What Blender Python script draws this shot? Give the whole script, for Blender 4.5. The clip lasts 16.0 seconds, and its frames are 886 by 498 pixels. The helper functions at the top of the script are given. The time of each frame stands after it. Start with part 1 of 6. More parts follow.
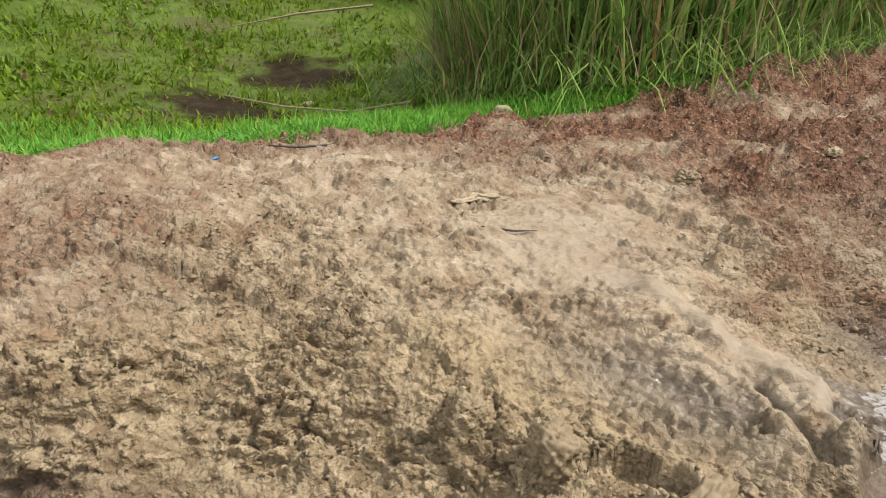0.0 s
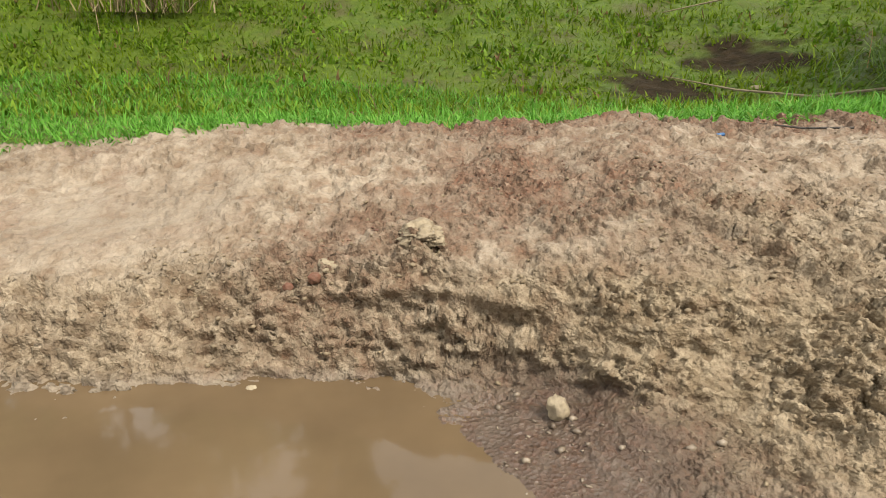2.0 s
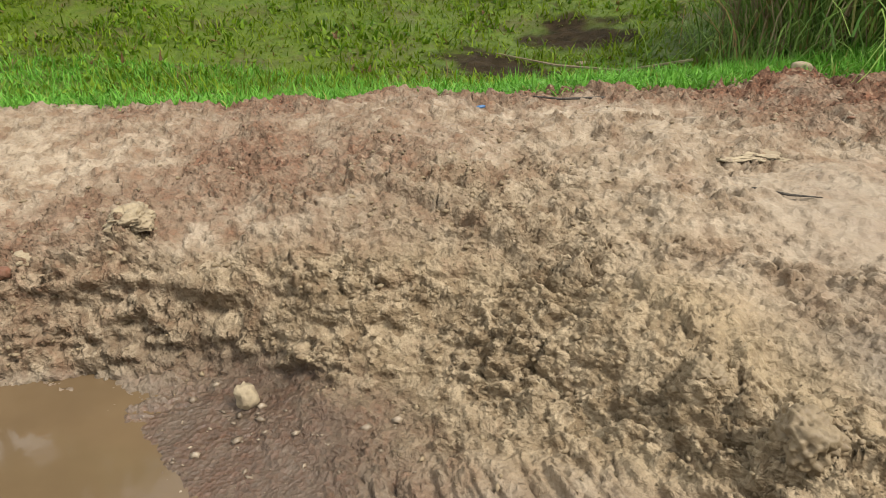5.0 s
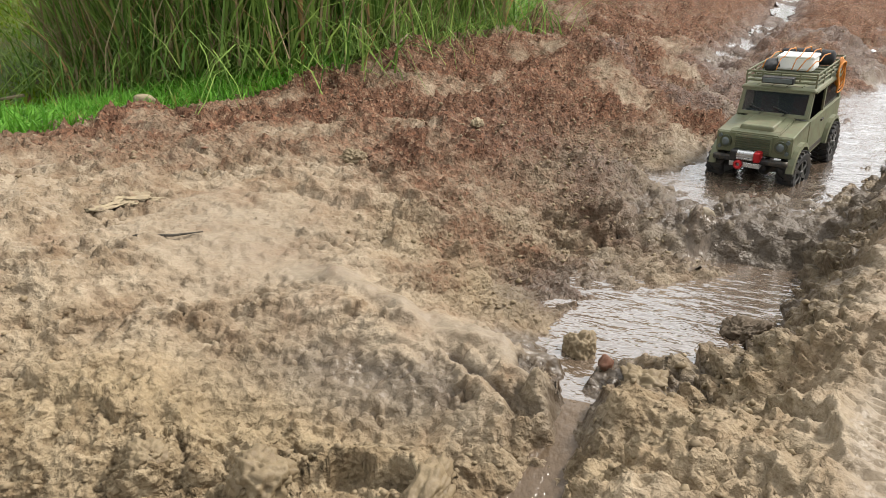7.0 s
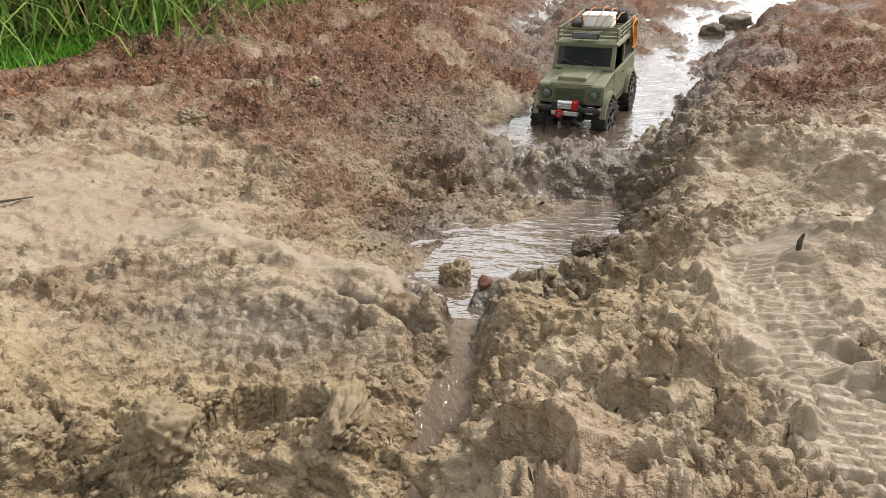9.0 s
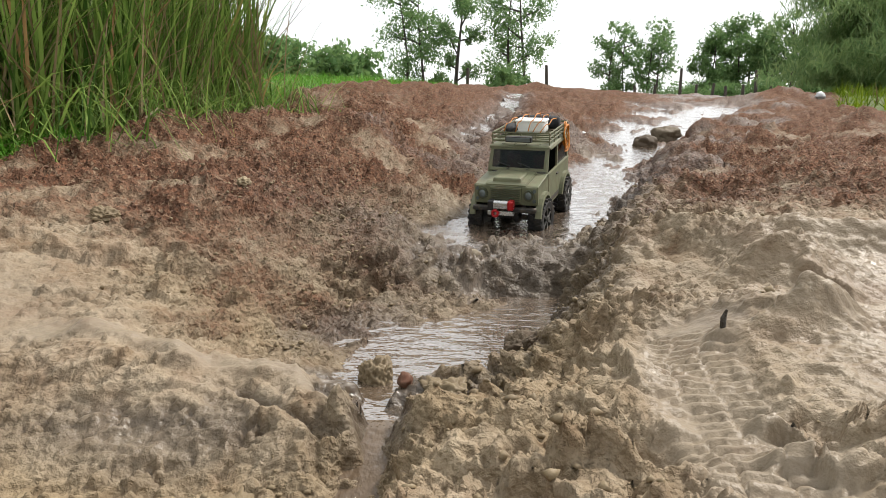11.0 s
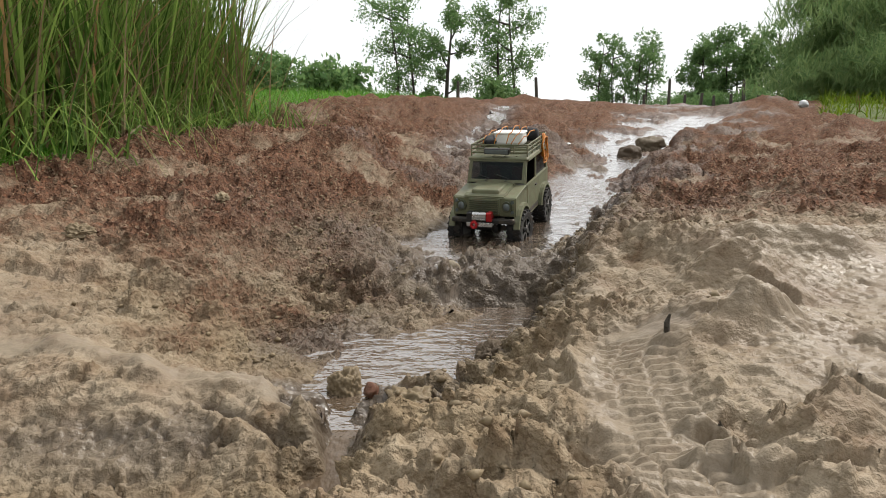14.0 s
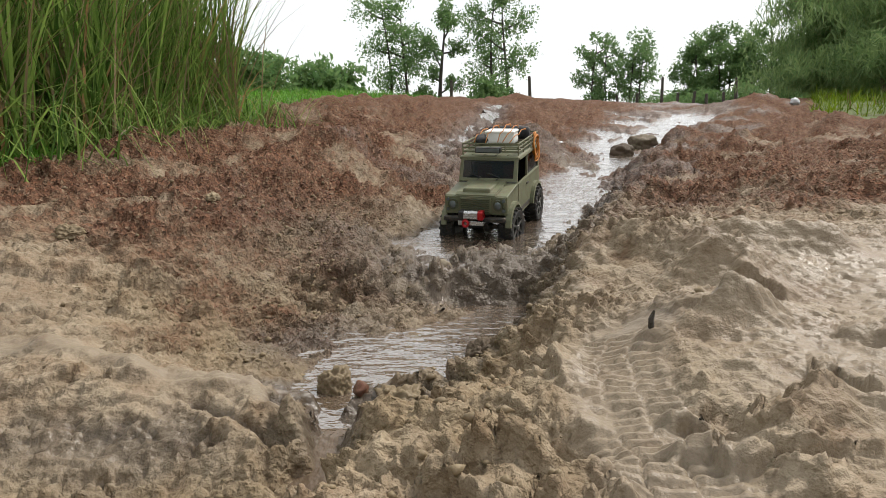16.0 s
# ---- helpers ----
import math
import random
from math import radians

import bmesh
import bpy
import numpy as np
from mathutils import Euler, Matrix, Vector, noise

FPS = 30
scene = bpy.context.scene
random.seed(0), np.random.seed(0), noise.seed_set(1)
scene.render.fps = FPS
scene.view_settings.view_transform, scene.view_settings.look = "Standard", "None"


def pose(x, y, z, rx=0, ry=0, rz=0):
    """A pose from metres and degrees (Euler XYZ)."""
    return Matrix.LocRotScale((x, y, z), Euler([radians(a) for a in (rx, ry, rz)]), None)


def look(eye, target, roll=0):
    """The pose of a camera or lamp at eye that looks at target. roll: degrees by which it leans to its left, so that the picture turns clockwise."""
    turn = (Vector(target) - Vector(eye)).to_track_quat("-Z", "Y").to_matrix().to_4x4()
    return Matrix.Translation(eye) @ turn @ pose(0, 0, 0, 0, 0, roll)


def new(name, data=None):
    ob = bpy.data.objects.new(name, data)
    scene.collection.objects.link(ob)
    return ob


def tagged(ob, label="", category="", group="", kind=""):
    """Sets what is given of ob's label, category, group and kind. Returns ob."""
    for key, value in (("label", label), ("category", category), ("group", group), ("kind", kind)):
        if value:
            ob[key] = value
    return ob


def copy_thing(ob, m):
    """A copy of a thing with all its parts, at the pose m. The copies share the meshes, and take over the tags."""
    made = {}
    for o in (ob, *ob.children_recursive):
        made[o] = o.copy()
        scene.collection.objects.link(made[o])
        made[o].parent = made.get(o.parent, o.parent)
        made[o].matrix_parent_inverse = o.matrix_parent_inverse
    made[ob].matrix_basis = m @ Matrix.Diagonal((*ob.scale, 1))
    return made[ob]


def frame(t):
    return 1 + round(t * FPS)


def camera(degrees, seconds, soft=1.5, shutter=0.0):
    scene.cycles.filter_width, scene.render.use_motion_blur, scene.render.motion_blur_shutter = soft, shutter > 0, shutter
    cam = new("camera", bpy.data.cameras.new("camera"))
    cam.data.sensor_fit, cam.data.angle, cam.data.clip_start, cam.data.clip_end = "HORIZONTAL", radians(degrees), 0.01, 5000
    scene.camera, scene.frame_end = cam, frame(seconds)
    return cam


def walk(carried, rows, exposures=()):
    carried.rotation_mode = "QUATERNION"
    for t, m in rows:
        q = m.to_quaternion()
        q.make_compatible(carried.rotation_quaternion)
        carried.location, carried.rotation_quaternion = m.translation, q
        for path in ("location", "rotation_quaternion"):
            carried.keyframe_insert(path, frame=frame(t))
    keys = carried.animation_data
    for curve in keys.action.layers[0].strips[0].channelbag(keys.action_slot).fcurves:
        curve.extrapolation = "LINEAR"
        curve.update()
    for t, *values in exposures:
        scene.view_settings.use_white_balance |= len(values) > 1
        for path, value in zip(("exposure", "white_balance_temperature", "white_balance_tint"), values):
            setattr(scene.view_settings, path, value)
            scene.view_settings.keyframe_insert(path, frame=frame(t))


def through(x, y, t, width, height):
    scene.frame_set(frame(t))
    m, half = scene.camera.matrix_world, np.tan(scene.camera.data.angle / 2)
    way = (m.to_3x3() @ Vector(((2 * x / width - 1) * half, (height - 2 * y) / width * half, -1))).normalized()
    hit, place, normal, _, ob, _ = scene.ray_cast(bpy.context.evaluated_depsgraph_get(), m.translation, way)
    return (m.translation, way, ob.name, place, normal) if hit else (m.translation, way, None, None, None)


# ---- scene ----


# ---- camera ----
cam = camera(67.6, 16.0, soft=0.3)

PATH = [
    (0, (-0.019, -0.094, 0.545), (-1.459, 1.166, -0.036), 1.8),
    (0.5, (-0.043, -0.215, 0.539), (-1.638, 0.833, -0.059), 1.6),
    (1, (-0.06, -0.338, 0.538), (-1.781, 0.471, -0.08), 1.2),
    (1.5, (-0.058, -0.437, 0.529), (-1.873, 0.122, -0.1), 0.9),
    (2, (-0.056, -0.513, 0.523), (-1.924, -0.192, -0.116), 0.5),
    (2.5, (-0.056, -0.583, 0.517), (-1.945, -0.469, -0.13), 0.5),
    (3, (-0.065, -0.619, 0.525), (-1.955, -0.693, -0.126), 0.0),
    (3.2, (-0.07, -0.607, 0.528), (-1.957, -0.731, -0.122), 0.0),
    (5.3, (-0.004, 0.001, 0.482), (-1.704, 0.809, -0.191), 0.7),
    (5.5, (-0.007, 0.024, 0.476), (-1.622, 0.999, -0.188), 0.8),
    (6, (-0.011, 0.037, 0.488), (-1.321, 1.393, -0.178), 0.9),
    (6.5, (-0.046, 0.025, 0.509), (-1.001, 1.653, -0.154), 1.3),
    (7, (-0.08, -0.001, 0.52), (-0.746, 1.792, -0.066), 1.5),
    (7.5, (-0.113, -0.036, 0.523), (-0.544, 1.868, 0.087), 1.6),
    (8, (-0.151, -0.08, 0.521), (-0.405, 1.859, 0.104), 1.6),
    (8.5, (-0.171, -0.094, 0.482), (-0.351, 1.824, -0.057), 1.3),
    (9, (-0.165, -0.063, 0.441), (-0.3, 1.834, -0.177), 1.0),
    (9.5, (-0.141, -0.014, 0.417), (-0.231, 1.898, -0.163), 0.8),
    (10, (-0.131, 0.011, 0.403), (-0.163, 1.966, -0.018), 0.9),
    (10.2, (-0.128, 0.013, 0.4), (-0.141, 1.977, 0.021), 0.9),
    (12.3, (-0.073, -0.027, 0.387), (-0.086, 1.957, 0.135), 0.7),
    (12.5, (-0.074, -0.027, 0.39), (-0.093, 1.958, 0.141), 0.5),
    (13, (-0.071, -0.021, 0.393), (-0.091, 1.964, 0.148), 0.3),
    (13.5, (-0.066, -0.023, 0.389), (-0.062, 1.962, 0.142), 0.2),
    (14, (-0.055, -0.018, 0.392), (-0.049, 1.967, 0.142), -0.0),
    (14.5, (-0.05, -0.018, 0.391), (-0.026, 1.967, 0.142), -0.2),
    (15, (-0.048, -0.025, 0.388), (-0.022, 1.959, 0.135), -0.2),
    (15.5, (-0.04, -0.023, 0.389), (-0.015, 1.961, 0.137), -0.3),
    (16, (-0.045, -0.022, 0.391), (-0.023, 1.962, 0.139), -0.3),
]
walk(cam, [(t, look(eye, target, roll)) for t, eye, target, roll in PATH],
     exposures=[(0, 0.57), (6, 0.48), (8, 0.51), (10, 0.49), (12.3, 0.02), (16, 0.02)])


# ---- light: a bright, hazy overcast ----
world = bpy.data.worlds.new("sky")
scene.world = world
world.use_nodes = True
wn = world.node_tree.nodes
wl = world.node_tree.links
wn.clear()
w_out = wn.new("ShaderNodeOutputWorld")
w_bg = wn.new("ShaderNodeBackground")
w_sky = wn.new("ShaderNodeTexSky")
w_sky.sky_type = "NISHITA"
w_sky.sun_disc = False
w_sky.sun_elevation, w_sky.sun_rotation = radians(52), radians(58)
w_sky.dust_density, w_sky.air_density, w_sky.ozone_density = 4.0, 1.2, 1.0
w_mix = wn.new("ShaderNodeMix")
w_mix.data_type = "RGBA"
w_cloud = wn.new("ShaderNodeTexNoise")
w_cloud.inputs["Scale"].default_value = 2.2
w_cloud.inputs["Detail"].default_value = 5
w_ramp = wn.new("ShaderNodeMapRange")
w_ramp.inputs["From Min"].default_value, w_ramp.inputs["From Max"].default_value = 0.3, 0.62
w_ramp.inputs["To Min"].default_value, w_ramp.inputs["To Max"].default_value = 0.72, 0.96
wl.new(w_cloud.outputs["Fac"], w_ramp.inputs["Value"])
wl.new(w_ramp.outputs["Result"], w_mix.inputs["Factor"])
wl.new(w_sky.outputs["Color"], w_mix.inputs["A"])
w_mix.inputs["B"].default_value = (14.0, 14.2, 14.3, 1)
wl.new(w_mix.outputs["Result"], w_bg.inputs["Color"])
w_bg.inputs["Strength"].default_value = 0.086
wl.new(w_bg.outputs["Background"], w_out.inputs["Surface"])

sun = new("sun", bpy.data.lights.new("sun", "SUN"))
sun.data.energy, sun.data.angle, sun.data.color = 4.1, radians(11), (1.0, 0.95, 0.88)
sun.matrix_world = look((5.22, 3.26, 7.88), (0, 0, 0))


# ---- materials ----
class Nodes:
    """A node material under construction."""

    def __init__(self, name):
        self.mat = bpy.data.materials.new(name)
        self.mat.use_nodes = True
        self.tree = self.mat.node_tree
        self.bsdf = self.tree.nodes["Principled BSDF"]
        self.geo = None

    def add(self, kind, **inputs):
        n = self.tree.nodes.new(kind)
        for key, value in inputs.items():
            self.put(n, key.replace("_", " "), value)
        return n

    def put(self, n, key, value):
        slot = n.inputs[int(key)] if key.isdigit() else n.inputs[key]
        if hasattr(value, "is_output"):
            self.tree.links.new(value, slot)
        else:
            slot.default_value = value

    def place(self):
        if self.geo is None:
            self.geo = self.add("ShaderNodeTexCoord").outputs["Object"]
        return self.geo

    def noise(self, scale, detail=4.0, rough=0.6, stretch=None):
        v = self.place()
        if stretch:
            m = self.add("ShaderNodeMapping", Vector=v)
            m.inputs["Scale"].default_value = stretch
            v = m.outputs["Vector"]
        return self.add("ShaderNodeTexNoise", Vector=v, Scale=scale, Detail=detail, Roughness=rough).outputs["Fac"]

    def cells(self, scale, feature="F1", out="Distance"):
        n = self.add("ShaderNodeTexVoronoi", Vector=self.place(), Scale=scale)
        n.feature = feature
        return n.outputs[out]

    def span(self, value, a, b, c=0.0, d=1.0):
        return self.add("ShaderNodeMapRange", **{"Value": value, "From_Min": a, "From_Max": b, "To_Min": c, "To_Max": d}).outputs["Result"]

    def mix(self, f, a, b):
        n = self.tree.nodes.new("ShaderNodeMix")
        n.data_type = "RGBA"
        for key, value in (("Factor", f), ("A", a), ("B", b)):
            slot = n.inputs[key]
            if key != "Factor":
                slot = next(s for s in n.inputs if s.name == key and s.type == "RGBA")
            if hasattr(value, "is_output"):
                self.tree.links.new(value, slot)
            else:
                slot.default_value = value if key == "Factor" else (*value, 1)
        return next(s for s in n.outputs if s.type == "RGBA")

    def math(self, op, a, b=0.0):
        n = self.add("ShaderNodeMath", **{"0": a, "1": b})
        n.operation = op
        return n.outputs[0]

    def attr(self, name):
        n = self.add("ShaderNodeAttribute")
        n.attribute_name = name
        return n.outputs["Fac"]

    def random(self):
        return self.add("ShaderNodeObjectInfo").outputs["Random"]

    def island(self):
        return self.add("ShaderNodeNewGeometry").outputs["Random Per Island"]

    def bump(self, height, strength=0.4, distance=0.01):
        self.put(self.bsdf, "Normal", self.add("ShaderNodeBump", Height=height, Strength=strength, Distance=distance).outputs["Normal"])

    def set(self, **inputs):
        for key, value in inputs.items():
            key = key.replace("_", " ")
            if key == "Base Color" and isinstance(value, tuple):
                value = (*value, 1)
            self.put(self.bsdf, key, value)
        return self


def ground_material():
    m = Nodes("wet_clay_and_laterite")
    red, wet, turf, ochre, broken = m.attr("red"), m.attr("wet"), m.attr("turf"), m.attr("ochre"), m.attr("broken")
    big, mid, small, fine = m.noise(2.3, 5), m.noise(14, 6), m.noise(46, 5, 0.65), m.noise(150, 4, 0.7)
    # pale slop, browner and yellower in patches, stained red where gravel has been trodden in
    clay = m.mix(m.span(big, 0.3, 0.7), (0.245, 0.193, 0.134), (0.340, 0.278, 0.200))
    clay = m.mix(m.span(mid, 0.42, 0.68, 0, 0.75), clay, (0.160, 0.105, 0.058))
    clay = m.mix(m.span(m.noise(5.5, 6, 0.7), 0.50, 0.66, 0, 0.6), clay, (0.175, 0.108, 0.068))
    yellow = m.mix(m.span(mid, 0.3, 0.7), (0.220, 0.164, 0.094), (0.340, 0.270, 0.168))
    clay = m.mix(m.math("MULTIPLY", ochre, 0.85), clay, yellow)
    lump_ = m.add("ShaderNodeSeparateColor", Color=m.cells(34, out="Color"))
    bit = m.add("ShaderNodeSeparateColor", Color=m.cells(88, out="Color"))
    clods = m.mix(m.span(lump_.outputs[0], 0.25, 0.60), (0.150, 0.108, 0.064), (0.330, 0.262, 0.172))
    clods = m.mix(m.span(bit.outputs[0], 0.55, 0.75, 0, 0.4), clods, (0.080, 0.053, 0.031))
    clods = m.mix(m.span(bit.outputs[1], 0.75, 0.90, 0, 0.3), clods, (0.360, 0.290, 0.195))
    # where the slop is torn open it shows the moist brown clay under its skin; its dark also puts cavity shade into the
    # colour
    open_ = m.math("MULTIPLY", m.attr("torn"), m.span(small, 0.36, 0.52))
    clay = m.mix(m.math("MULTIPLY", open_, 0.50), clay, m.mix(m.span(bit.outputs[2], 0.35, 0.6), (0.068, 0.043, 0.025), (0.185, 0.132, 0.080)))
    clay = m.mix(m.span(m.math("ADD", broken, m.math("MULTIPLY", m.math("SUBTRACT", small, 0.5), 1.2)), 0.3, 0.9, 0, 0.65), clay, clods)
    clay = m.mix(m.span(small, 0.54, 0.66, 0.0, 0.26), clay, (0.095, 0.063, 0.037))
    # skin that has dried pale over darker, wetter mud, in flakes with clean edges; crevice shade is painted into their
    # low parts
    skin = m.span(m.noise(26, 5, 0.6), 0.475, 0.500)
    scale = m.span(m.noise(70, 4, 0.6), 0.46, 0.52)
    sleek = m.span(m.attr("smooth"), 0.0, 0.8, 1.0, 0.2)
    clay = m.mix(m.math("MULTIPLY", m.math("SUBTRACT", 1.0, skin), m.math("MULTIPLY", sleek, 0.20)), clay, (0.088, 0.058, 0.034))
    clay = m.mix(m.math("MULTIPLY", m.math("SUBTRACT", 1.0, scale), m.math("MULTIPLY", sleek, 0.10)), clay, (0.100, 0.068, 0.040))
    # wet, sleeked-over mud is greyer and darker than the crumbling clay
    clay = m.mix(m.span(m.attr("smooth"), 0.15, 0.8, 0.0, 0.62), clay, m.mix(m.span(mid, 0.3, 0.7), (0.150, 0.121, 0.087), (0.215, 0.177, 0.132)))
    # red gravel: every stone its own shade
    gravel = m.mix(m.span(mid, 0.3, 0.7), (0.070, 0.036, 0.023), (0.142, 0.079, 0.051))
    gravel = m.mix(m.span(m.noise(6, 5, 0.7), 0.5, 0.68, 0, 0.55), gravel, (0.165, 0.108, 0.070))
    speck = m.add("ShaderNodeSeparateColor", Color=m.cells(110, out="Color"))
    gravel = m.mix(m.span(speck.outputs[0], 0.5, 0.95, 0, 0.75), gravel, (0.195, 0.095, 0.058))
    gravel = m.mix(m.span(speck.outputs[1], 0.82, 0.95, 0, 0.7), gravel, (0.240, 0.170, 0.115))
    gravel = m.mix(m.span(speck.outputs[2], 0.70, 0.95, 0, 0.7), gravel, (0.034, 0.017, 0.011))
    edge = m.span(m.math("ADD", red, m.math("MULTIPLY", m.math("SUBTRACT", mid, 0.5), 1.3)), 0.12, 0.95)
    colour = m.mix(edge, clay, gravel)
    colour = m.mix(m.span(fine, 0.52, 0.66, 0.0, 0.14), colour, (0.052, 0.033, 0.020))
    soil = m.mix(m.span(mid, 0.3, 0.7), (0.036, 0.062, 0.005), (0.080, 0.112, 0.010))
    soil = m.mix(m.span(m.noise(1.6, 6, 0.7), 0.50, 0.64, 0, 0.75), soil, (0.060, 0.044, 0.020))
    soil = m.mix(red, soil, m.mix(m.span(mid, 0.3, 0.7), (0.012, 0.009, 0.005), (0.036, 0.025, 0.013)))
    colour = m.mix(turf, colour, soil)
    colour = m.mix(m.math("MULTIPLY", wet, 0.80), colour, (0.036, 0.024, 0.015))
    damp = m.span(m.noise(5, 5), 0.35, 0.65, 0.0, 0.20)
    coarse = m.math("MAXIMUM", red, broken)
    rough = m.math("SUBTRACT", m.math("SUBTRACT", m.span(coarse, 0.05, 0.7, 0.60, 0.74), damp), m.span(m.attr("smooth"), 0.2, 0.8, 0.0, 0.10))
    rough = m.math("SUBTRACT", rough, m.math("MULTIPLY", wet, m.span(mid, 0.3, 0.65, 0.12, 0.30)))
    m.set(Base_Color=colour, Roughness=rough, Specular_IOR_Level=m.math("SUBTRACT", m.math("ADD", m.span(m.attr("smooth"), 0.2, 0.8, 0.10, 0.18), m.math("MULTIPLY", wet, 0.32)), m.math("MULTIPLY", coarse, 0.08)))
    # grit and flakes too small for the sheet itself
    flakes = m.math("ADD", m.math("MULTIPLY", m.span(m.noise(26, 5, 0.6), 0.40, 0.60), 0.55), m.math("MULTIPLY", m.span(m.noise(70, 4, 0.6), 0.36, 0.62), 0.40))
    flakes = m.math("MULTIPLY", flakes, sleek)
    grit = m.math("ADD", m.math("MULTIPLY", fine, 0.45), m.math("MULTIPLY", m.cells(110), m.span(coarse, 0.0, 0.6, 0.15, 0.9)))
    grit = m.math("ADD", grit, m.math("MULTIPLY", small, 0.9))
    grit = m.math("MULTIPLY", grit, m.math("MULTIPLY", m.span(coarse, 0.0, 0.6, 0.22, 0.8), m.span(wet, 0.0, 1.0, 1.0, 0.5)))
    m.bump(m.math("ADD", flakes, grit), 0.95, 0.007)
    return m.mat


def water_material(name, colour, scale, height, sheen=0.06, stretch=None, coat=1.0, coat_ior=1.45, small=0.35):
    m = Nodes(name)
    silt = m.mix(m.span(m.noise(3.5, 4), 0.3, 0.7), colour, tuple(c * 0.78 for c in colour))
    m.set(Base_Color=silt, Roughness=sheen, IOR=1.33, Specular_IOR_Level=0.5, Coat_Weight=coat, Coat_Roughness=0.03, Coat_IOR=coat_ior)
    ripple = m.math("ADD", m.noise(scale, 3, 0.5, stretch), m.math("MULTIPLY", m.noise(scale * 3.1, 2, 0.5, stretch), small))
    bump = m.add("ShaderNodeBump", Height=ripple, Strength=0.6, Distance=height)
    m.put(m.bsdf, "Normal", bump.outputs["Normal"])
    m.put(m.bsdf, "Coat Normal", bump.outputs["Normal"])
    return m.mat


MAT_GROUND = ground_material()
MAT_POOL = water_material("muddy_pool_water", (0.109, 0.078, 0.054), 15, 0.016, 0.05, (1.0, 1.5, 1.0), coat_ior=2.5, small=0.2)
MAT_PUDDLE = water_material("still_muddy_water", (0.116, 0.078, 0.041), 9, 0.0006, coat=0.0)
MAT_STREAM = water_material("running_muddy_water", (0.102, 0.075, 0.054), 26, 0.007, 0.08, (1.0, 1.6, 1.0), coat_ior=1.8)
MAT_OUTFLOW = water_material("churned_muddy_water", (0.112, 0.080, 0.053), 24, 0.016, 0.16, (1.4, 0.9, 1.0), coat=0.0)
MAT_FALL = water_material("spilling_muddy_water", (0.13, 0.098, 0.07), 40, 0.006, 0.3, (3.0, 0.6, 1.0), coat=0.0)


def painted_metal(name, base, dirt=(0.17, 0.125, 0.08), rough=0.5, amount=0.5):
    m = Nodes(name)
    worn = m.mix(m.span(m.noise(22, 5), 0.35, 0.7), base, tuple(c * 1.35 for c in base))
    mud = m.span(m.noise(38, 6, 0.7), 0.48, 0.68, 0, amount)
    m.set(Base_Color=m.mix(mud, worn, dirt), Roughness=m.span(mud, 0, 1, rough, 0.85), Specular_IOR_Level=0.4)
    m.bump(m.noise(300, 3), 0.15, 0.001)
    return m.mat


def plain(name, base, rough=0.5, metal=0.0, vary=0.25, scale=30.0, relief=0.2, depth=0.002):
    m = Nodes(name)
    c = m.mix(m.span(m.noise(scale, 5), 0.3, 0.7), base, tuple(v * (1 - vary) for v in base))
    m.set(Base_Color=c, Roughness=m.span(m.noise(scale * 2, 3), 0.3, 0.7, max(rough - 0.08, 0.02), min(rough + 0.08, 1)), Metallic=metal)
    m.bump(m.noise(scale * 5, 4), relief, depth)
    return m.mat


def leafy(name, low, high, tip=None, through=0.25, rough=0.5):
    """Blades or leaves that each differ a little."""
    m = Nodes(name)
    c = m.mix(m.island(), low, high)
    if tip:
        c = m.mix(m.span(m.math("FRACT", m.math("MULTIPLY", m.island(), 17.3)), 0.94, 0.96), c, tip)
    m.set(Base_Color=c, Roughness=rough, Specular_IOR_Level=0.12, Subsurface_Weight=0.0)
    soft = m.add("ShaderNodeBsdfTranslucent", Color=c)
    blend = m.add("ShaderNodeMixShader")
    blend.inputs[0].default_value = through
    m.tree.links.new(m.bsdf.outputs[0], blend.inputs[1])
    m.tree.links.new(soft.outputs[0], blend.inputs[2])
    out = next(n for n in m.tree.nodes if n.type == "OUTPUT_MATERIAL")
    m.tree.links.new(blend.outputs[0], out.inputs["Surface"])
    return m.mat


def stone_material(name, low, high):
    m = Nodes(name)
    c = m.mix(m.random(), low, high)
    c = m.mix(m.span(m.noise(45, 6), 0.4, 0.7, 0, 0.65), c, (0.09, 0.062, 0.038))
    m.set(Base_Color=c, Roughness=0.7, Specular_IOR_Level=0.3)
    m.bump(m.noise(110, 5), 0.7, 0.004)
    return m.mat


def gravel_material():
    m = Nodes("loose_gravel")
    k = m.island()
    c = m.mix(m.span(k, 0, 1), (0.095, 0.046, 0.027), (0.180, 0.098, 0.060))
    c = m.mix(m.span(m.math("FRACT", m.math("MULTIPLY", k, 13.7)), 0.78, 0.9), c, (0.20, 0.15, 0.10))
    m.set(Base_Color=c, Roughness=0.65, Specular_IOR_Level=0.3)
    return m.mat


def clod_material():
    m = Nodes("loose_clods")
    c = m.mix(m.island(), (0.150, 0.112, 0.064), (0.225, 0.172, 0.102))
    c = m.mix(m.span(m.noise(60, 5), 0.4, 0.7, 0, 0.5), c, (0.09, 0.06, 0.035))
    m.set(Base_Color=c, Roughness=0.6, Specular_IOR_Level=0.3)
    m.bump(m.noise(70, 4), 0.6, 0.004)
    return m.mat


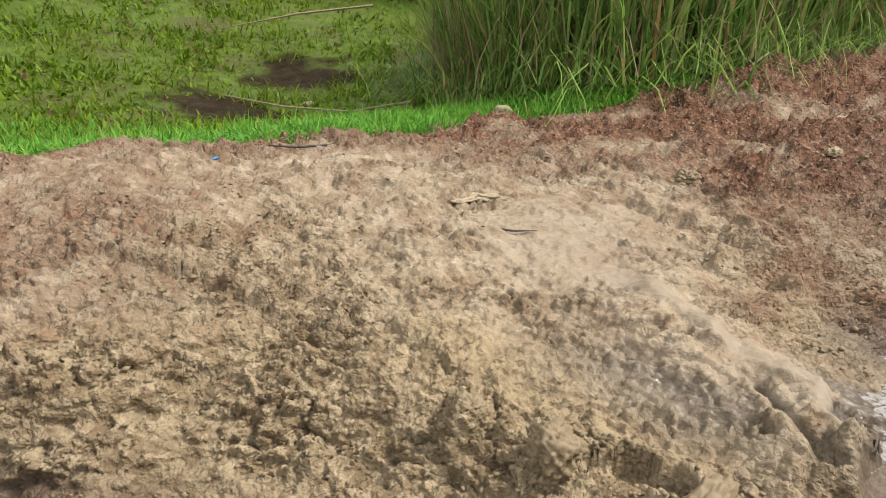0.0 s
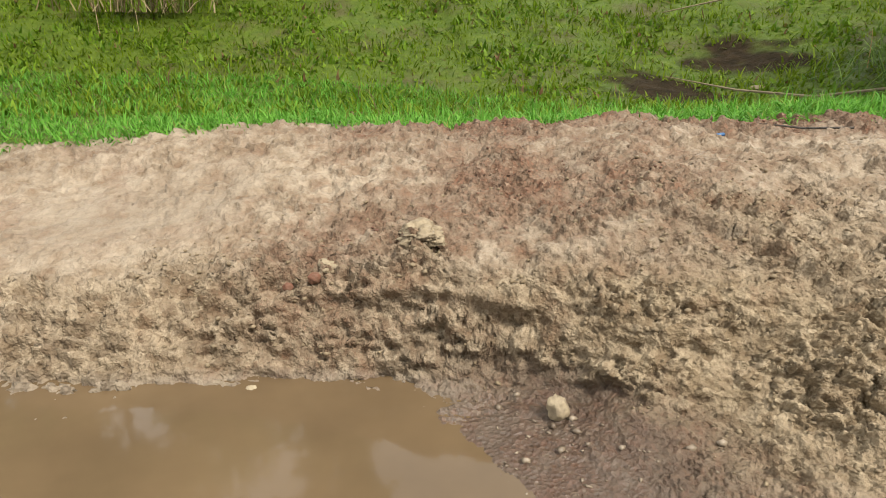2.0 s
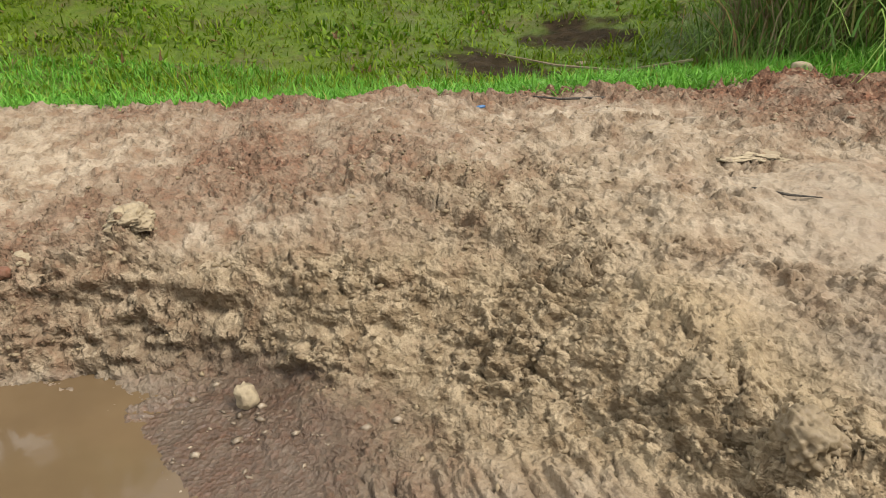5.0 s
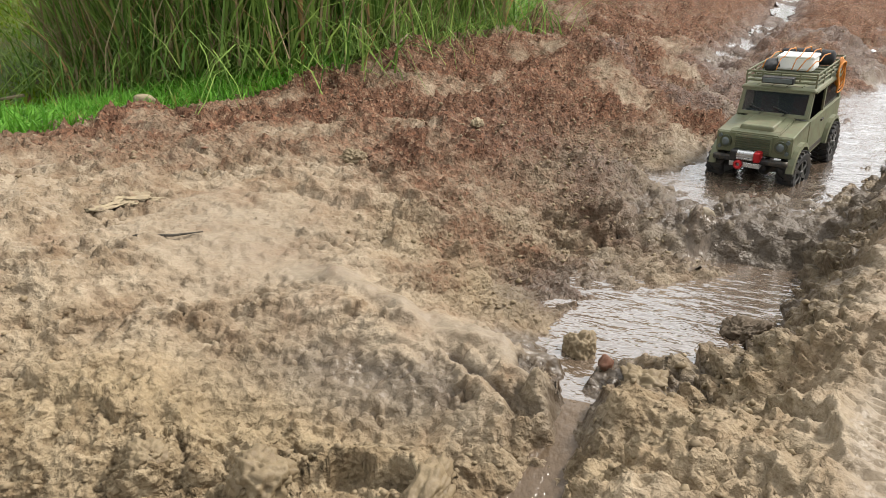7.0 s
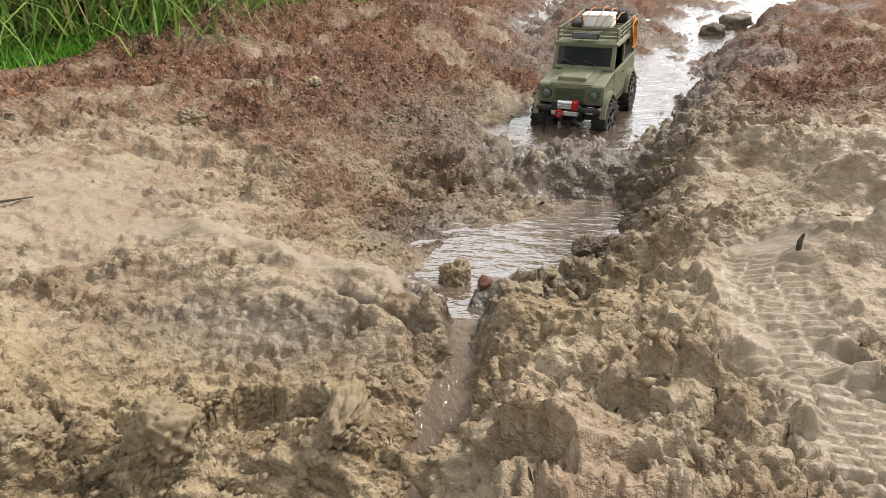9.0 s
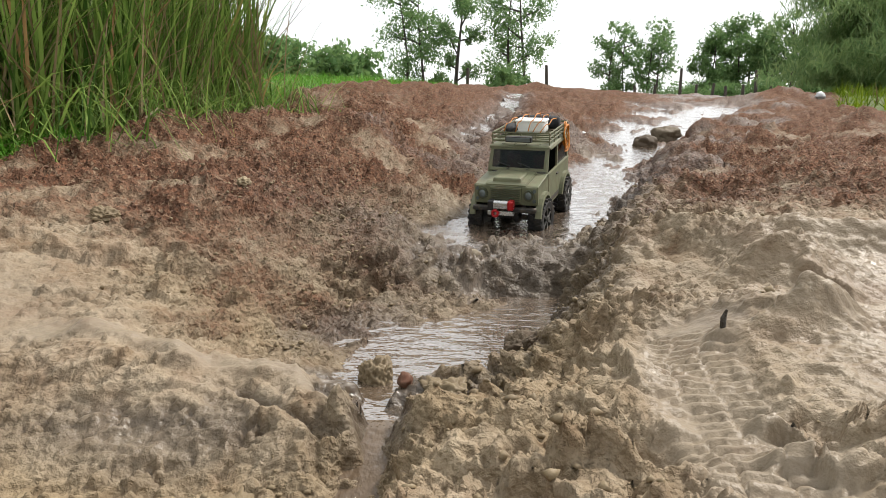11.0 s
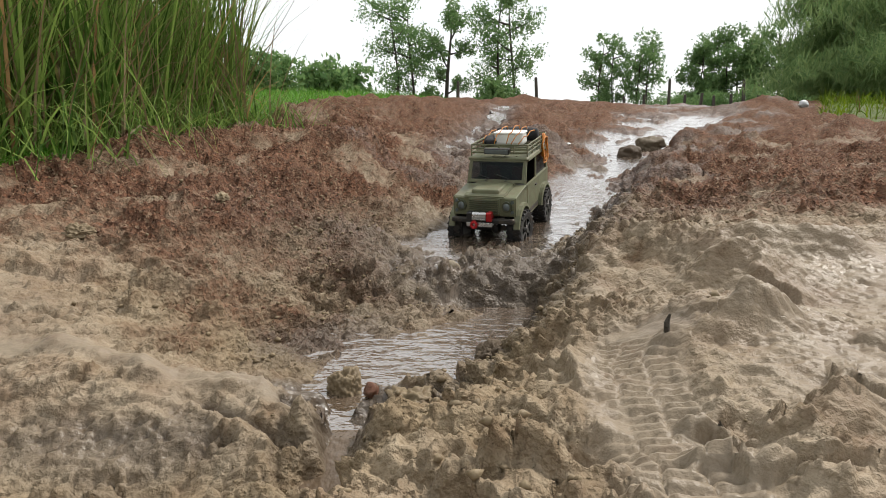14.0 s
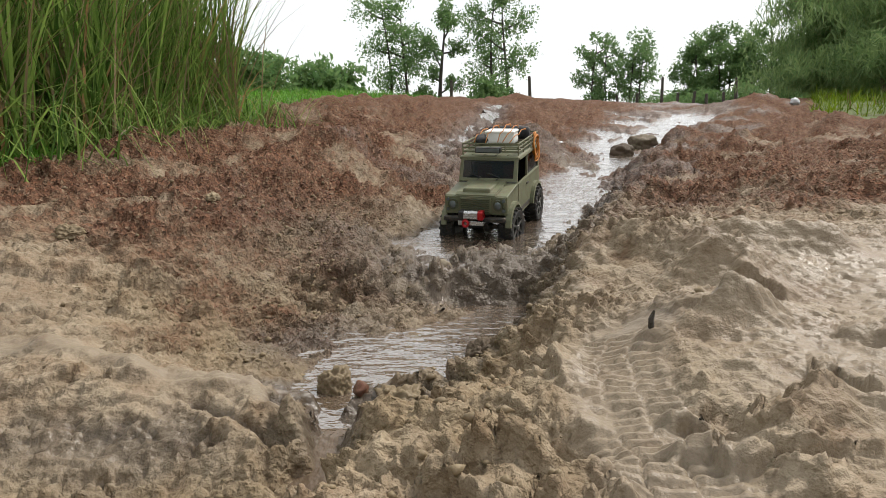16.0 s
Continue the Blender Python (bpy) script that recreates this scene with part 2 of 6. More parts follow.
MAT_OLIVE = painted_metal("olive_paint", (0.098, 0.104, 0.058), amount=0.5)
MAT_OLIVE_DARK = painted_metal("olive_paint_dark", (0.036, 0.043, 0.023), amount=0.3)
MAT_BLACK = painted_metal("black_plastic", (0.012, 0.012, 0.012), amount=0.45, rough=0.45)
MAT_TYRE = painted_metal("muddy_rubber", (0.010, 0.010, 0.010), dirt=(0.09, 0.066, 0.042), amount=0.55, rough=0.6)
MAT_RIM = plain("brushed_wheel_metal", (0.150, 0.148, 0.140), 0.35, 0.9, 0.4)
MAT_STEEL = plain("winch_steel", (0.55, 0.55, 0.55), 0.3, 0.9, 0.2)
MAT_RED = plain("red_anodised_metal", (0.396, 0.011, 0.014), 0.3, 0.35, 0.2)
MAT_WHITE = plain("white_cool_box_plastic", (0.76, 0.76, 0.73), 0.45, 0, 0.08)
MAT_ROPE = plain("orange_rope", (0.540, 0.187, 0.014), 0.6, 0, 0.35, 90, 0.6)
MAT_CLOTH = plain("dark_cloth", (0.018, 0.018, 0.02), 0.85, 0, 0.4, 60, 0.5)
MAT_SEAT = plain("red_seat_cloth", (0.30, 0.02, 0.02), 0.7)
MAT_LENS = plain("light_bar_lens", (0.10, 0.12, 0.12), 0.15, 0.0, 0.2)
_g = Nodes("tinted_glass")
_g.set(Base_Color=(0.02, 0.024, 0.026), Roughness=0.08, Specular_IOR_Level=0.3, Alpha=0.68)
MAT_GLASS = _g.mat
MAT_STONE = stone_material("field_stone", (0.122, 0.097, 0.065), (0.230, 0.194, 0.137))
MAT_STONE_PALE = stone_material("pale_stone", (0.259, 0.205, 0.126), (0.317, 0.259, 0.166))
MAT_STONE_RED = stone_material("red_stone", (0.108, 0.045, 0.026), (0.137, 0.058, 0.032))
MAT_STONE_WET = stone_material("wet_dark_clod", (0.060, 0.043, 0.027), (0.095, 0.070, 0.045))
MAT_GRAVEL = gravel_material()
MAT_CLOD = clod_material()
_p = Nodes("pale_pebbles")
_p.set(Base_Color=_p.mix(_p.island(), (0.10, 0.072, 0.045), (0.24, 0.19, 0.13)), Roughness=0.5)
MAT_PEBBLE = _p.mat
MAT_GRASS = leafy("short_grass", (0.050, 0.165, 0.012), (0.150, 0.340, 0.045), (0.22, 0.24, 0.06), 0.35)
MAT_FIELD = leafy("field_grass", (0.048, 0.090, 0.005), (0.165, 0.228, 0.013), (0.120, 0.080, 0.038), 0.40)
MAT_REED = leafy("reed_blades", (0.040, 0.095, 0.014), (0.260, 0.370, 0.088), (0.330, 0.200, 0.090), 0.42)
MAT_WEED = leafy("field_weeds", (0.042, 0.096, 0.005), (0.140, 0.220, 0.014), (0.130, 0.075, 0.036), 0.35)
MAT_STRAW = leafy("dry_straw", (0.158, 0.115, 0.058), (0.259, 0.202, 0.115), None, 0.15, 0.7)
MAT_LEAF = leafy("tree_leaves", (0.085, 0.170, 0.060), (0.190, 0.290, 0.105), None, 0.45)
MAT_LEAF_LIGHT = leafy("light_tree_leaves", (0.100, 0.195, 0.070), (0.210, 0.320, 0.120), None, 0.45)
MAT_BAMBOO = leafy("bamboo_leaves", (0.120, 0.210, 0.075), (0.260, 0.350, 0.140), None, 0.45)
MAT_BARK = plain("grey_bark", (0.061, 0.050, 0.037), 0.85, 0, 0.5, 12, 0.8, 0.02)
MAT_POST = plain("weathered_post_wood", (0.072, 0.059, 0.045), 0.85, 0, 0.45, 14, 0.8, 0.01)
MAT_STICK = plain("dead_stalk", (0.216, 0.166, 0.094), 0.75, 0, 0.45, 40, 0.6)
MAT_BLUE = plain("blue_plastic_scrap", (0.03, 0.10, 0.22), 0.4)
MAT_PAPER = plain("white_scrap", (0.518, 0.533, 0.547), 0.6, 0, 0.1)


# ---- the lie of the land ----
# Cross-sections of the rutted track, one per station along y. Each runs from the field on the west over the ditch, the turf edge,
# the middle of the verge, the bank's rim, the bank's foot, the far foot, the far rim and the gravel flat to the field on the east.
SECTIONS = []


def section(y, xs, zs):
    SECTIONS.append((y, xs, zs))


section(-60, (-70, -30, -20, -15, -12, -10, 6, 10, 20, 60), (3.0, .8, .3, .1, -.2, -.4, -.4, -.1, .3, 1.0))
section(-6, (-10, -5.0, -3.7, -3.1, -2.6, -2.3, .2, .6, 2.0, 8), (1.7, .10, .06, -.06, -.17, -.36, -.36, -.1, .1, .3))
section(-1.8, (-10, -3.9, -2.98, -2.4, -1.93, -1.68, -.3, .2, 1.5, 7), (1.4, .07, .07, -.02, -.11, -.29, -.33, -.05, .15, .3))
section(-1.1, (-9, -3.8, -2.80, -2.2, -1.70, -1.40, -.35, .10, 1.5, 7), (1.2, .07, .12, -.01, -.09, -.285, -.31, .00, .15, .3))
section(-.6, (-9, -3.7, -2.62, -2.05, -1.60, -1.40, -.42, .0, 1.5, 7), (1.2, .07, .15, .06, -.05, -.285, -.31, .02, .2, .3))
section(-.2, (-9, -3.6, -2.46, -1.75, -1.42, -1.33, -.40, -.10, 1.5, 7), (1.2, .07, .15, .065, -.025, -.235, -.275, .02, .2, .3))
section(.1, (-9, -3.6, -2.30, -1.55, -1.27, -1.06, -.38, -.12, 1.4, 7), (1.2, .07, .165, .105, .01, -.205, -.25, .10, .2, .3))
section(.42, (-9, -3.5, -2.15, -1.42, -1.10, -.82, -.33, -.13, 1.3, 7), (1.2, .08, .20, .15, .03, -.13, -.15, .13, .22, .3))
section(.6, (-8.6, -3.4, -2.06, -1.25, -.90, -.62, -.25, -.07, 1.2, 7), (1.2, .09, .21, .10, .015, -.045, -.06, .14, .24, .32))
section(.8, (-8.4, -3.4, -1.99, -1.10, -.80, -.50, -.14, .12, 1.2, 7), (1.2, .10, .22, .13, .03, .008, .012, .15, .25, .34))
section(1.0, (-8.2, -3.4, -1.96, -1.10, -.62, -.34, -.10, .20, 1.1, 7), (1.2, .10, .235, .155, .065, .024, .020, .19, .26, .35))
section(1.3, (-8, -3.4, -1.94, -1.05, -.55, -.36, .02, .27, 1.0, 7), (1.2, .11, .25, .185, .095, -.005, -.06, .205, .27, .36))
section(1.62, (-8, -3.4, -1.93, -.95, -.52, -.34, .11, .38, 1.0, 7), (1.2, .12, .265, .235, .13, -.005, -.06, .225, .285, .38))
section(1.75, (-8, -3.4, -1.92, -.90, -.50, -.30, .15, .38, 1.0, 7), (1.2, .12, .27, .255, .145, .02, -.045, .20, .29, .40))
section(1.88, (-8, -3.4, -1.90, -.82, -.46, -.26, .20, .42, 1.0, 7), (1.2, .13, .28, .265, .165, .10, .095, .185, .295, .42))
section(2.2, (-8, -3.3, -1.76, -.76, -.42, -.08, .34, .56, 1.1, 7), (1.2, .18, .33, .305, .20, .115, .125, .225, .315, .48))
section(2.6, (-8, -3.1, -1.60, -.85, -.28, .12, .48, .74, 1.3, 7), (1.2, .27, .42, .40, .27, .155, .155, .27, .33, .55))
section(3.2, (-8, -2.9, -1.45, -.70, -.12, .26, .72, 1.0, 1.7, 7), (1.2, .40, .50, .455, .335, .215, .205, .31, .38, .62))
section(4.0, (-8, -2.6, -1.30, -.50, .15, .55, 1.0, 1.3, 2.1, 7), (1.3, .55, .60, .54, .42, .28, .27, .38, .43, .72))
section(6.0, (-8, -2.4, -1.20, -.45, .60, 1.65, 2.15, 2.5, 3.4, 8), (1.3, .92, .92, .84, .72, .61, .63, .70, .74, .95))
section(9.0, (-9, -2.6, -1.05, -.30, 1.2, 3.3, 4.1, 4.8, 6.0, 10), (1.6, 1.33, 1.30, 1.26, 1.22, 1.13, 1.14, 1.20, 1.20, 1.35))
section(14, (-14, -4, -1.4, -.30, 1.8, 5.0, 6.2, 7.2, 9.0, 16), (2.1, 1.75, 1.70, 1.66, 1.65, 1.62, 1.62, 1.65, 1.65, 1.9))
section(32, (-30, -9, -3, -.60, 4, 10, 13, 16, 20, 36), (3.1, 3.0, 2.95, 2.9, 2.9, 2.9, 2.9, 2.9, 2.9, 3.0))
section(90, (-80, -30, -9, -2, 10, 30, 40, 50, 60, 90), (4.5,) * 10)


def hermite_table(ys, vs, dense):
    """Smooth curve without overshoot through (ys, vs), read at dense."""
    ys, vs = np.asarray(ys, float), np.asarray(vs, float)
    d = np.diff(vs) / np.diff(ys)
    m = np.zeros(len(ys))
    m[1:-1] = np.where(d[1:] * d[:-1] > 0, 2 * d[1:] * d[:-1] / (d[1:] + d[:-1] + 1e-12), 0)
    m[0], m[-1] = d[0], d[-1]
    i = np.clip(np.searchsorted(ys, dense, side="right") - 1, 0, len(ys) - 2)
    h = ys[i + 1] - ys[i]
    t = np.clip((dense - ys[i]) / h, 0, 1)
    return (vs[i] * (1 + 2 * t) * (1 - t) ** 2 + m[i] * h * t * (1 - t) ** 2
            + vs[i + 1] * t * t * (3 - 2 * t) + m[i + 1] * h * t * t * (t - 1))


ROW_Y = np.concatenate([np.linspace(-60, -6, 60)[:-1], np.linspace(-6, 6, 1200)[:-1], np.linspace(6, 90, 300)])
ROW_X = np.array([hermite_table([s[0] for s in SECTIONS], [s[1][k] for s in SECTIONS], ROW_Y) for k in range(10)])
ROW_Z = np.array([hermite_table([s[0] for s in SECTIONS], [s[2][k] for s in SECTIONS], ROW_Y) for k in range(10)])


def knots(y):
    """The ten points of the cross-section at y."""
    return [np.interp(y, ROW_Y, r) for r in ROW_X], [np.interp(y, ROW_Y, r) for r in ROW_Z]


def sstep(a, b, v):
    t = np.clip((v - a) / (b - a), 0, 1)
    return t * t * (3 - 2 * t)


def loft(x, y):
    X, Z = knots(y)
    d = [(Z[k + 1] - Z[k]) / (X[k + 1] - X[k]) for k in range(9)]
    m = [d[0] * 0] + [np.where(d[k] * d[k - 1] > 0, 2 * d[k] * d[k - 1] / (d[k] + d[k - 1] + 1e-12), 0) for k in range(1, 9)] + [d[8] * 0]
    out = np.where(x < X[0], Z[0], Z[9])
    for k in range(9):
        h = X[k + 1] - X[k]
        t = np.clip((x - X[k]) / h, 0, 1)
        v = (Z[k] * (1 + 2 * t) * (1 - t) ** 2 + m[k] * h * t * (1 - t) ** 2
             + Z[k + 1] * t * t * (3 - 2 * t) + m[k + 1] * h * t * t * (t - 1))
        out = np.where((x >= X[k]) & (x < X[k + 1]), v, out)
    return out


def mound(x, y, cx, cy, rx, ry, turn=0.0):
    """A soft bump of height 1 at (cx, cy)."""
    c, s = math.cos(radians(turn)), math.sin(radians(turn))
    u, v = (x - cx) * c + (y - cy) * s, (y - cy) * c - (x - cx) * s
    return np.exp(-((u / rx) ** 2 + (v / ry) ** 2))


def along(x, y, pts):
    """Distance from a polyline, signed offset to its left, and the share of its length passed."""
    best = np.full(np.shape(x), 1e9)
    side, share = np.zeros(np.shape(x)), np.zeros(np.shape(x))
    total = sum(math.dist(a, b) for a, b in zip(pts, pts[1:]))
    done = 0.0
    for (ax, ay), (bx, by) in zip(pts, pts[1:]):
        lx, ly = bx - ax, by - ay
        n = math.hypot(lx, ly)
        t = np.clip(((x - ax) * lx + (y - ay) * ly) / (n * n), 0, 1)
        qx, qy = x - ax - t * lx, y - ay - t * ly
        q = np.hypot(qx, qy)
        near = q < best
        best = np.where(near, q, best)
        side = np.where(near, (lx * qy - ly * qx) / n, side)
        share = np.where(near, (done + t * n) / total, share)
        done += n
    return best, side, share


# ---- noise for the relief ----
def lattice(ix, iy, seed):
    h = (ix.astype(np.int64) * 374761393 + iy.astype(np.int64) * 668265263 + seed * 974634777) & 0xFFFFFFFF
    h = ((h ^ (h >> 13)) * 1274126177) & 0xFFFFFFFF
    return (h ^ (h >> 16)) & 0xFFFFFFFF


GRAD = np.random.default_rng(77).uniform(0, 2 * np.pi, 1024)
GRAD_X, GRAD_Y = np.cos(GRAD).astype(np.float32), np.sin(GRAD).astype(np.float32)


def grain(x, y, size, seed=0):
    """Gradient noise, about -1 to 1, with features of that size in metres."""
    u, v = x / size, y / size
    iu, iv = np.floor(u), np.floor(v)
    fu, fv = (u - iu).astype(np.float32), (v - iv).astype(np.float32)
    iu, iv = iu.astype(np.int32), iv.astype(np.int32)
    su, sv = fu * fu * (3 - 2 * fu), fv * fv * (3 - 2 * fv)

    def corner(a, b):
        k = (iu + a) * np.int32(73856093) ^ (iv + b) * np.int32(19349663) ^ np.int32(seed * 8349279 % 2147483647)
        k = ((k ^ (k >> 11)) * np.int32(668265263)) >> 12 & 1023
        return GRAD_X[k] * (fu - a) + GRAD_Y[k] * (fv - b)

    low = corner(0, 0) * (1 - su) + corner(1, 0) * su
    high = corner(0, 1) * (1 - su) + corner(1, 1) * su
    return 1.5 * (low * (1 - sv) + high * sv)


def fbm(x, y, size, octaves=4, seed=0, gain=0.5):
    total, amp = 0.0, 1.0
    for k in range(octaves):
        total = total + amp * grain(x + 3.1 * k, y - 1.7 * k, size / 2 ** k, seed + k)
        amp *= gain
    return total


def lumps(x, y, size, seed=0):
    """Rounded lumps packed side by side: 1 at their tops, 0 in the clefts; and a random number for each."""
    u, v = x / size, y / size
    iu, iv = np.floor(u), np.floor(v)
    best, which = np.full(np.shape(x), 9.0), np.zeros(np.shape(x))
    for a in (-1, 0, 1):
        for b in (-1, 0, 1):
            k = lattice(iu + a, iv + b, seed)
            px, py = iu + a + (k & 0xFFFF) / 65536, iv + b + (k >> 16) / 65536
            d = (u - px) ** 2 + (v - py) ** 2
            which = np.where(d < best, (k % 1009) / 1009, which)
            best = np.minimum(best, d)
    return np.clip(1 - best * 1.3, 0, 1), which


def chunks(x, y, size, seed, tilt=1.2):
    """Broken clods packed side by side, each a tilted facet: its height (0 to 1), how far inside it a place lies, a random number."""
    u, v = x / size, y / size
    iu, iv = np.floor(u), np.floor(v)
    d1, d2 = np.full(np.shape(x), 9.0), np.full(np.shape(x), 9.0)
    high, luck = np.zeros(np.shape(x)), np.zeros(np.shape(x))
    for a in (-1, 0, 1):
        for b in (-1, 0, 1):
            k = lattice(iu + a, iv + b, seed)
            du, dv = u - iu - a - (k & 1023) / 1024, v - iv - b - (k >> 10 & 1023) / 1024
            d = du * du + dv * dv
            near = d < d1
            r = (k >> 20) / 4096
            d2 = np.where(near, d1, np.minimum(d2, d))
            high = np.where(near, r + tilt * (((k >> 5 & 31) / 31 - .5) * du + ((k >> 14 & 31) / 31 - .5) * dv), high)
            luck, d1 = np.where(near, r, luck), np.where(near, d, d1)
    return high, np.sqrt(d2) - np.sqrt(d1), luck


def lips(x, y, gap, seed):
    """Torn edges that face south: a sharp rise, then a slow fall to the next."""
    q = (y + .8 * gap * fbm(x * .6, y, gap * 2.2, 4, seed, .6)) / gap
    f = q - np.floor(q)
    return sstep(0, .10, f) * (1 - f)


TURF_Y = (-60, -6, -1.9, -.9, .17, .6, .96, 1.3, 1.8, 2.23, 3.0, 4.2, 5.5, 6.4, 9.0, 14, 40)
TURF_X = (-20, -3.6, -2.85, -2.74, -2.50, -2.30, -2.05, -1.84, -1.86, -1.63, -1.48, -1.29, -1.22, -1.16, -.55, .6, 1.5)
RIDGE = ((-.74, 1.03), (-.66, 1.025), (-.59, 1.015), (-.50, .975), (-.42, .965), (-.335, .968), (-.275, .91), (-.215, .85))
CRACK = ((-.42, .93), (-.37, .90), (-.32, .868), (-.27, .835), (-.225, .80))
# torn lips in the mud: a line with the high side on its left, the height of the lip, and how far back it runs out
LEDGES = (
    (((-.068, .455), (-.03, .452), (.005, .458), (.043, .457)), .016, .06), (((.02, .390), (.054, .386), (.083, .396), (.107, .396)), .015, .05),
    (((-.04, .432), (-.018, .403), (.004, .388)), .010, .04), (((-.150, .372), (-.122, .366), (-.102, .354), (-.085, .332)), .022, .06),
    (((.023, .800), (.051, .745), (.087, .700), (.081, .603)), .012, .05), (((.275, .562), (.292, .536), (.313, .542), (.308, .510), (.315, .480)), .020, .07),
    (((.385, .928), (.411, .905), (.430, .850)), .016, .06), (((.131, .450), (.158, .453), (.168, .420)), .013, .04),
    (((.143, .505), (.171, .506), (.192, .480)), .013, .04), (((.335, 1.015), (.386, 1.018), (.425, .960)), .018, .08),
    (((-.72, 1.355), (-.643, 1.378), (-.583, 1.412), (-.545, 1.50)), .024, .10), (((-.95, 1.305), (-.827, 1.325), (-.731, 1.360)), .014, .10),
    (((-.72, 1.285), (-.63, 1.215), (-.576, 1.262), (-.487, 1.33)), .010, .06), (((-.535, .612), (-.491, .646), (-.45, .678), (-.398, .680), (-.340, .676)), .030, .10),
    (((-1.56, .185), (-1.49, .199), (-1.40, .26), (-1.30, .335), (-1.187, .415), (-1.066, .495)), .016, .09), (((-.75, .700), (-.733, .735), (-.715, .772)), .006, .05),
    (((-1.00, .62), (-.92, .60), (-.84, .63), (-.78, .61)), .014, .06), (((-1.95, -.45), (-1.86, -.36), (-1.75, -.33)), .006, .08),
    (((.52, .72), (.58, .66), (.66, .65)), .016, .08), (((-.30, 1.62), (-.22, 1.70), (-.12, 1.73)), .020, .06), (((-.60, 1.75), (-.48, 1.80), (-.40, 1.90)), .02, .10),
    (((.34, 1.55), (.44, 1.50), (.56, 1.53)), .02, .10), (((.30, 1.95), (.45, 1.92), (.60, 2.0)), .025, .12))
TREAD = ((.185, .76), (.148, .68), (.132, .60), (.126, .52), (.126, .42), (.130, .32), (.135, .24))
TREAD_FAINT = ((.62, 1.05), (.42, .86), (.33, .72), (.29, .55), (.27, .40))
OUTLET = ((-.23, 1.10), (-.212, 1.0), (-.196, .90), (-.200, .80), (-.218, .70), (-.225, .58), (-.235, .46))
SHELF = ((-.40, 1.04), (-.31, 1.20), (-.255, 1.36), (-.19, 1.47), (-.09, 1.56))
BRANCH = ((.02, 3.3), (-.02, 4.1), (.20, 5.2), (.44, 6.4), (.75, 8.4))
SCRAPE = ((-.50, 1.38), (-.64, 1.47), (-.80, 1.60))
BLUFF = ((.30, 1.28), (.42, 1.13), (.60, 1.06))


# broad rises and hollows: place, radii, height
SWELLS = ((-.58, .95, .17, .09, .024), (-.46, .75, .15, .07, -.045), (-.70, .71, .12, .07, -.035), (-.53, 1.42, .12, .10, -.03),
          (-.32, 2.04, .12, .16, .055), (-.85, 2.1, .35, .5, .025), (.28, .76, .12, .14, .048), (.50, 1.32, .2, .2, .025),
          (-.125, .875, .055, .055, .042), (-1.75, .10, .30, .22, -.025), (-1.12, .50, .12, .12, -.035), (-1.115, .262, .05, .08, -.04))


def turf_depth(x, y):
    """Metres into the turf: positive in the grass west of the track or on the bank east of it."""
    wobble = 0.05 * fbm(x, y, .35, 3, 40)
    west = np.interp(y, TURF_Y, TURF_X) - x
    east = np.where(y > 6.2, (x - .56 * y) * .8, -9.0)
    return np.maximum(west, east) + wobble


